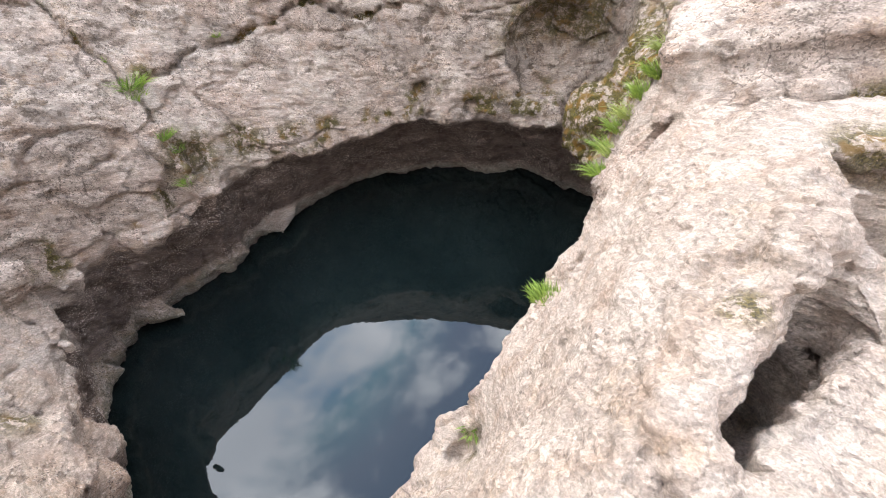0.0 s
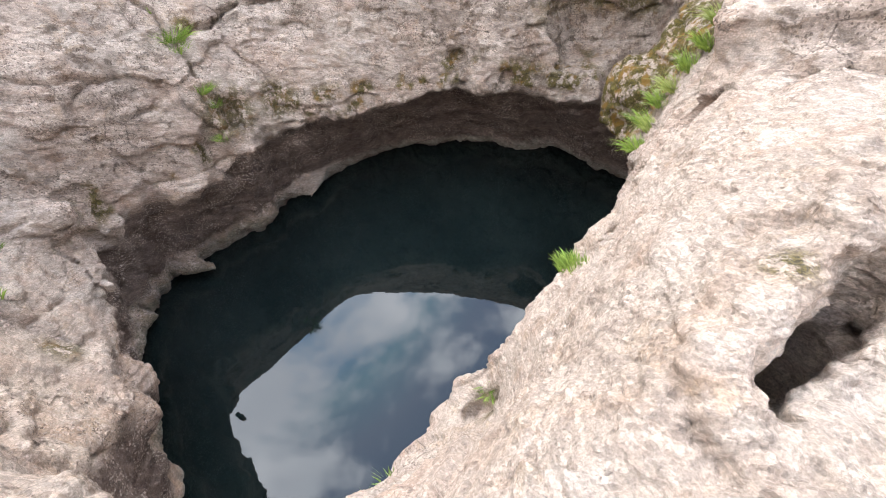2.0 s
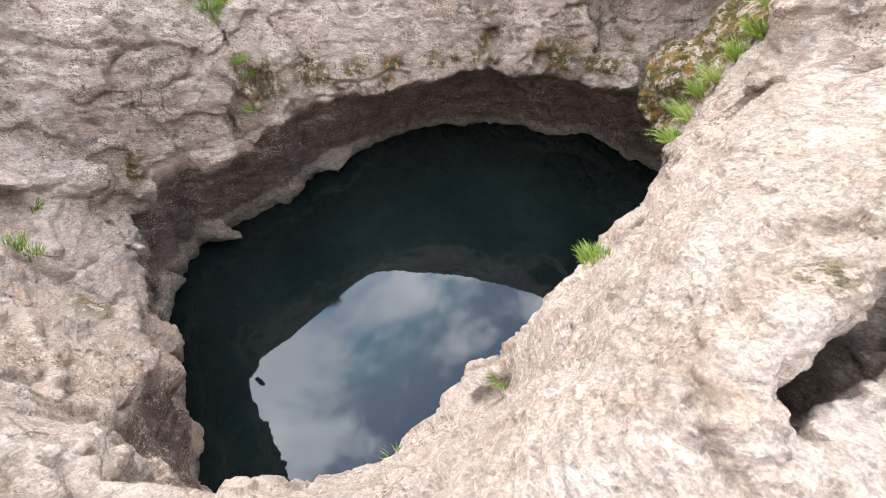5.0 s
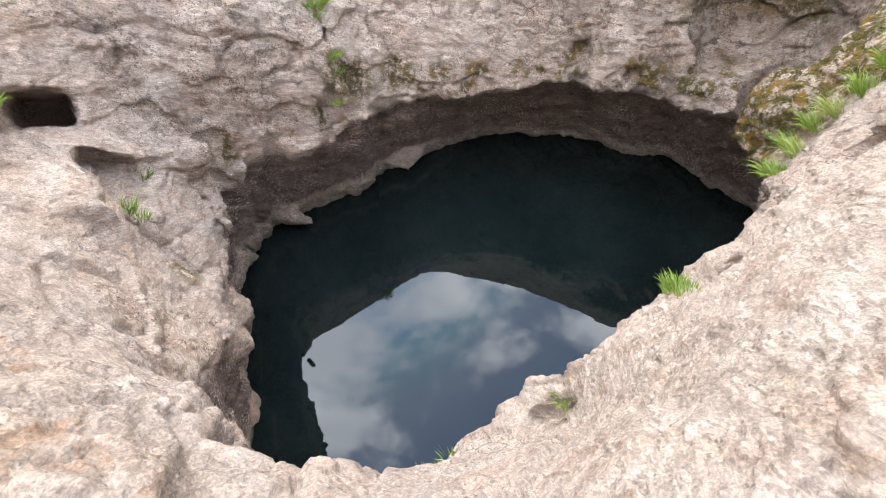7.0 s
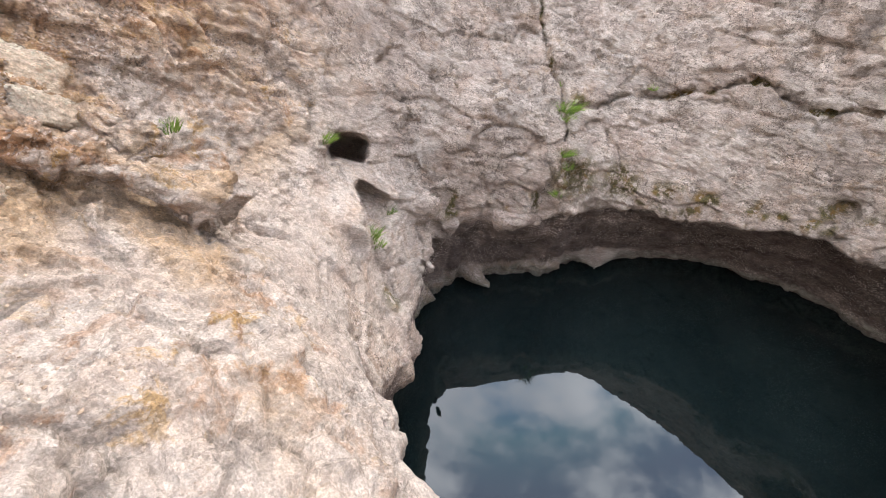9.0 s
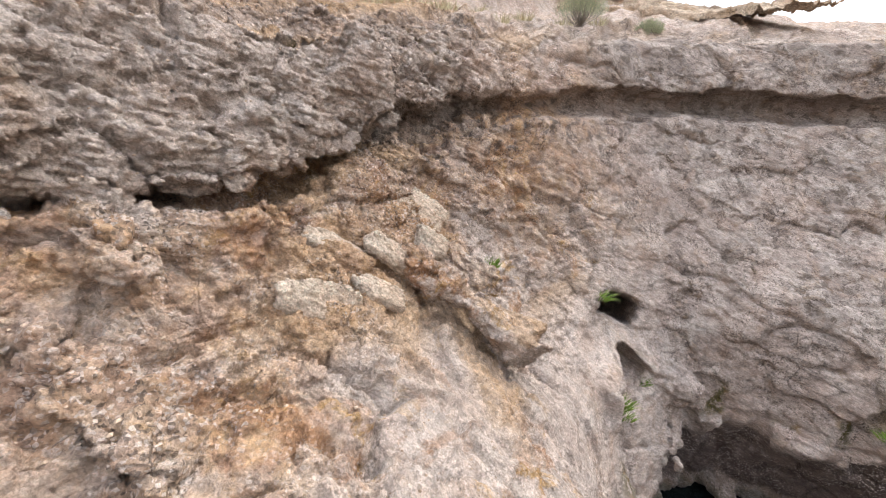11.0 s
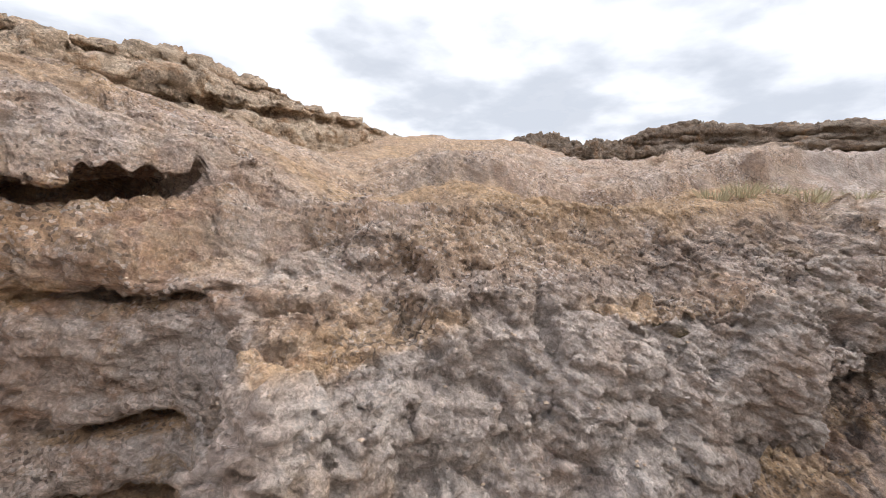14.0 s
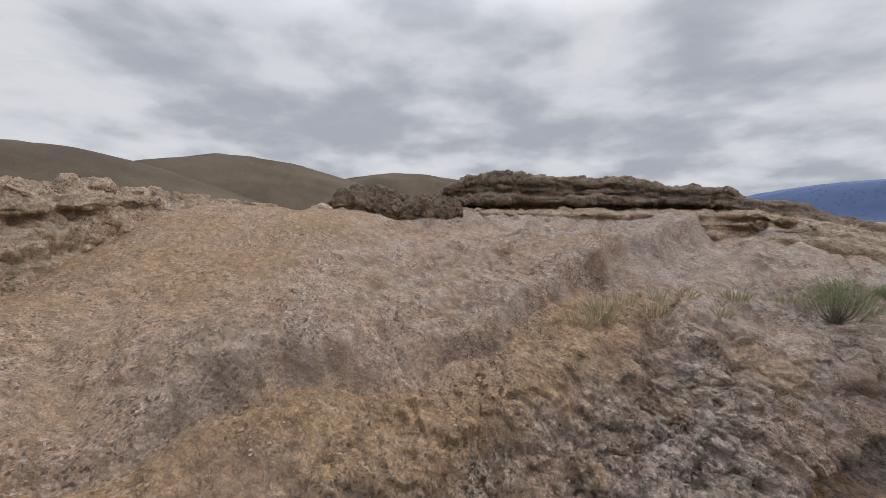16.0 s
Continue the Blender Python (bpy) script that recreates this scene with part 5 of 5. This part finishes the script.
FRESH = "fresh green grass tuft growing from a crack in the rock"
for n, (x, y, z, count, height, spread) in enumerate((
    (-4.57, 5.86, 3.88, 170, 0.26, 0.15), (-4.62, 5.78, 3.72, 90, 0.2, 0.14), (-4.18, 5.53, 3.28, 110, 0.2, 0.10), (-4.05, 5.5, 3.05, 70, 0.18, 0.09), (-4.15, 5.1, 2.6, 50, 0.14, 0.1),
    (0.76, 2.42, 3.32, 190, 0.13, 0.12), (0.82, 2.32, 3.42, 120, 0.12, 0.11), (0.08, 1.45, 2.62, 80, 0.12, 0.08), (-0.86, 0.6, 2.55, 110, 0.13, 0.11), (-0.72, 0.72, 2.5, 50, 0.1, 0.08),
    (-4.86, 1.86, 3.15, 120, 0.16, 0.12), (-4.78, 1.95, 3.05, 60, 0.13, 0.1), (-5.4, 2.55, 2.95, 60, 0.12, 0.09), (-5.52, 1.98, 4.3, 80, 0.17, 0.08), (-5.19, 0.11, 5.1, 110, 0.14, 0.09), (-3.72, 7.1, 4.1, 40, 0.12, 0.05), (-4.9, 6.2, 4.1, 30, 0.1, 0.05))):
    at, normal = on_rock(x, y, z)
    tuft("grass_tuft", at, normal, count, height, spread, GRASS, FRESH, 100 + n)
for n, (x, y, z, count, height, spread) in enumerate((
    (2.42, 4.85, 4.5, 170, 0.26, 0.13), (2.32, 4.75, 4.3, 150, 0.26, 0.12), (2.2, 4.65, 4.1, 150, 0.24, 0.12), (2.12, 4.6, 3.9, 140, 0.22, 0.12), (1.98, 4.75, 3.7, 140, 0.22, 0.13),
    (1.85, 4.75, 3.4, 140, 0.22, 0.13), (1.95, 4.35, 3.5, 110, 0.2, 0.1), (1.85, 4.2, 3.3, 90, 0.18, 0.1), (1.8, 4.55, 3.15, 80, 0.18, 0.1))):
    at, normal = on_rock(x, y, z)
    tuft("grass_tuft", at, normal, count, height, spread, GRASS if n % 3 else GRASS_LIGHT, "long yellow-green grass hanging from the mossy cleft", 140 + n, droop=0.9)
for n, (x, y) in enumerate(((-8.0, -0.66), (-8.25, -0.5), (-8.5, -0.2), (-8.3, 0.1), (-7.9, -0.9), (-8.8, 0.3), (-9.0, 0.9), (-8.7, 1.3), (-9.2, 1.8), (-9.3, 2.6), (-9.0, 3.4))):
    at = Vector((x, y, on_ground(x, y)))
    if math.hypot(x - CENTRE[0], y - CENTRE[1]) < 8.2:
        at = on_rock(x, y, 8.1)[0]
    tuft("dry_grass", at, Vector((0, 0, 0)), 90, 0.22, 0.16, GRASS_DRY, "dry straw-coloured grass clump on gravel", 170 + n, "grass", 0.6, "dry grass on the rim")


def shrub(place, height, width, seed, label, group=""):
    """A sage bush: forked woody stems and many small upright leaves."""
    rng = random.Random(seed)
    root = new("sagebrush")
    root.location = place
    tagged(root, label, "bush", group)
    wood, leaves = bmesh.new(), bmesh.new()
    for _ in range(95):
        a, lean = rng.uniform(0, 2 * math.pi), rng.uniform(0.0, 1.0) ** 0.7
        out = Vector((math.cos(a), math.sin(a), 0))
        tip = out * (lean * width * 0.5) + Vector((0, 0, height * (0.95 - 0.45 * lean**2) * rng.uniform(0.75, 1.05)))
        knee = tip * 0.45 + out * (0.10 * width * lean) - Vector((0, 0, 0.06 * height))
        side = out.cross(Vector((0, 0, 1)))
        points = (Vector((rng.uniform(-0.05, 0.05), rng.uniform(-0.05, 0.05), -0.03)), knee, tip)
        for (p, w0), (q, w1) in zip(zip(points, (0.007, 0.004)), zip(points[1:], (0.004, 0.0012))):
            ring = [[wood.verts.new(c + (side * math.cos(b) + out * math.sin(b)) * w) for b in (0, 2.1, 4.2)] for c, w in ((p, w0), (q, w1))]
            for k in range(3):
                wood.faces.new((ring[0][k], ring[0][k - 2], ring[1][k - 2], ring[1][k]))
        for _ in range(60):
            t = rng.uniform(0.25, 1.0)
            base = knee.lerp(tip, t) + Vector([rng.gauss(0, 0.05 * width) for _ in range(3)])
            way = (Vector((0, 0, 1)) + out * rng.uniform(0, 0.8) + Vector([rng.uniform(-0.5, 0.5) for _ in range(3)])).normalized()
            blade(leaves, base, way, rng.uniform(0.025, 0.055) * (height / 0.6), rng.uniform(0.003, 0.006), 0.1, way.cross(Vector((rng.uniform(-1, 1), rng.uniform(-1, 1), 0.1))).normalized())
    for name, bm, mat in (("wood", wood, TWIG), ("foliage", leaves, SAGE)):
        mesh = bpy.data.meshes.new(name)
        bm.to_mesh(mesh)
        bm.free()
        mesh.materials.append(mat)
        new(name, mesh).parent = root
    return root


shrub((-8.5, 2.55, on_ground(-8.5, 2.55)), 0.55, 0.9, 7, "grey-green sagebrush on the gravel rim")
shrub((-15.6, -4.75, on_ground(-15.6, -4.75)), 0.45, 0.7, 9, "small grey sagebrush beside a brown rock")
shrub((-9.6, 4.6, on_ground(-9.6, 4.6)), 0.4, 0.6, 11, "low grey sagebrush among dry grass")

# tilted flakes of crust on the western slope, each with its lower edge standing free
for n, (a, b, wide, thick) in enumerate((
    ((-3.35, -1.73, 5.90), (-3.52, -1.35, 5.63), 0.13, 0.040), ((-3.71, -1.33, 5.74), (-3.84, -1.02, 5.49), 0.12, 0.045), ((-5.12, -1.10, 6.06), (-5.11, -0.56, 5.67), 0.22, 0.06),
    ((-4.10, -1.15, 5.95), (-4.23, -0.85, 5.66), 0.12, 0.05), ((-3.95, -1.62, 6.05), (-4.05, -1.3, 5.85), 0.11, 0.035), ((-4.65, -0.75, 5.75), (-4.7, -0.4, 5.5), 0.12, 0.04))):
    mid_place = tuple(0.5 * (u + v) for u, v in zip(a, b))
    at, normal = on_rock(*mid_place)
    along = (Vector(b) - Vector(a))
    length = along.length
    along.normalize()
    up = (Vector((0.60, -0.05, 0.72)) + 0.5 * normal).normalized()
    up = (up - along * along.dot(up)).normalized()
    flake = boulder("rock_flake", (0, 0, 0), (0.56 * length, wide, thick), (0, 0, 0), "pale tilted flake of crust on the reddish slope", "rock", FLAKE, 30 + n, 5, 0.8, 3.4, "flakes of crust", 0.35)
    flake.matrix_world = Matrix.Translation(at + up * (thick * 0.6)) @ Matrix((along, up.cross(along), up)).transposed().to_4x4()

# loose stones at the foot of the overhang
rng = random.Random(5)
for n in range(16):
    x, y = -3.02 + rng.uniform(-0.22, 0.25), -3.15 + rng.uniform(-0.35, 0.3)
    at, normal = on_rock(x, y, 6.5)
    k = rng.uniform(0.025, 0.075)
    boulder("stone", at + Vector((0, 0, k * 0.3)), (k * 1.3, k, k * 0.6), (rng.uniform(-20, 20), rng.uniform(-20, 20), rng.uniform(0, 360)), "small loose grey-brown stone at the foot of the overhang", "stone", BOULDER, 60 + n, 3, 1.0, 3.0, "loose stones")


def gravel(name, places, low, high, label, seed):
    """Loose chips: flattened octahedra with uneven corners, all in one mesh."""
    rng = np.random.default_rng(seed)
    count = len(places)
    shape = np.array([(1, 0, 0), (0, 1, 0), (-1, 0, 0), (0, -1, 0), (0, 0, 0.6), (0, 0, -0.5)], np.float32)
    size = (low + (high - low) * rng.random((count, 1, 1)) ** 3).astype(np.float32)
    spin = rng.random(count) * 2 * math.pi
    corners = shape[None] * size * (0.6 + 0.8 * rng.random((count, 6, 3)))
    c, s = np.cos(spin)[:, None], np.sin(spin)[:, None]
    corners = np.stack([corners[..., 0] * c - corners[..., 1] * s, corners[..., 0] * s + corners[..., 1] * c, corners[..., 2]], -1)
    verts = (places[:, None] + corners).reshape(-1, 3)
    tri = np.array([(0, 1, 4), (1, 2, 4), (2, 3, 4), (3, 0, 4), (1, 0, 5), (2, 1, 5), (3, 2, 5), (0, 3, 5)])
    faces = (tri[None] + 6 * np.arange(count)[:, None, None]).reshape(-1, 3)
    return tagged(new(name, mesh_of(name, verts, faces, PEBBLE, False)), label, "gravel", kind="stuff")


def scatter(points, normals, count, seed, wanted):
    rng = np.random.default_rng(seed)
    good = np.flatnonzero(wanted)
    pick = good[rng.integers(0, len(good), count)]
    jitter = rng.normal(0, 0.012, (count, 3)) * np.array([1, 1, 0])
    return (points[pick] + jitter).astype(np.float32)


gx, gy, gz = ground_verts.T
gravel("gravel", scatter(ground_verts, ground_normals, 7000, 3, (ground_normals[:, 2] > 0.45) & (gz > 5.0) & (gx < -1.2) & (gy < 1.2)), 0.004, 0.014, "loose tan and white chips on the slope", 4)
near_sheet = (np.hypot(sheet_verts[:, 0] + 5, sheet_verts[:, 1] + 2.5) < 9)
gravel("gravel", scatter(sheet_verts, None, 22000, 6, near_sheet), 0.004, 0.014, "tan gravel on the tableland", 7)
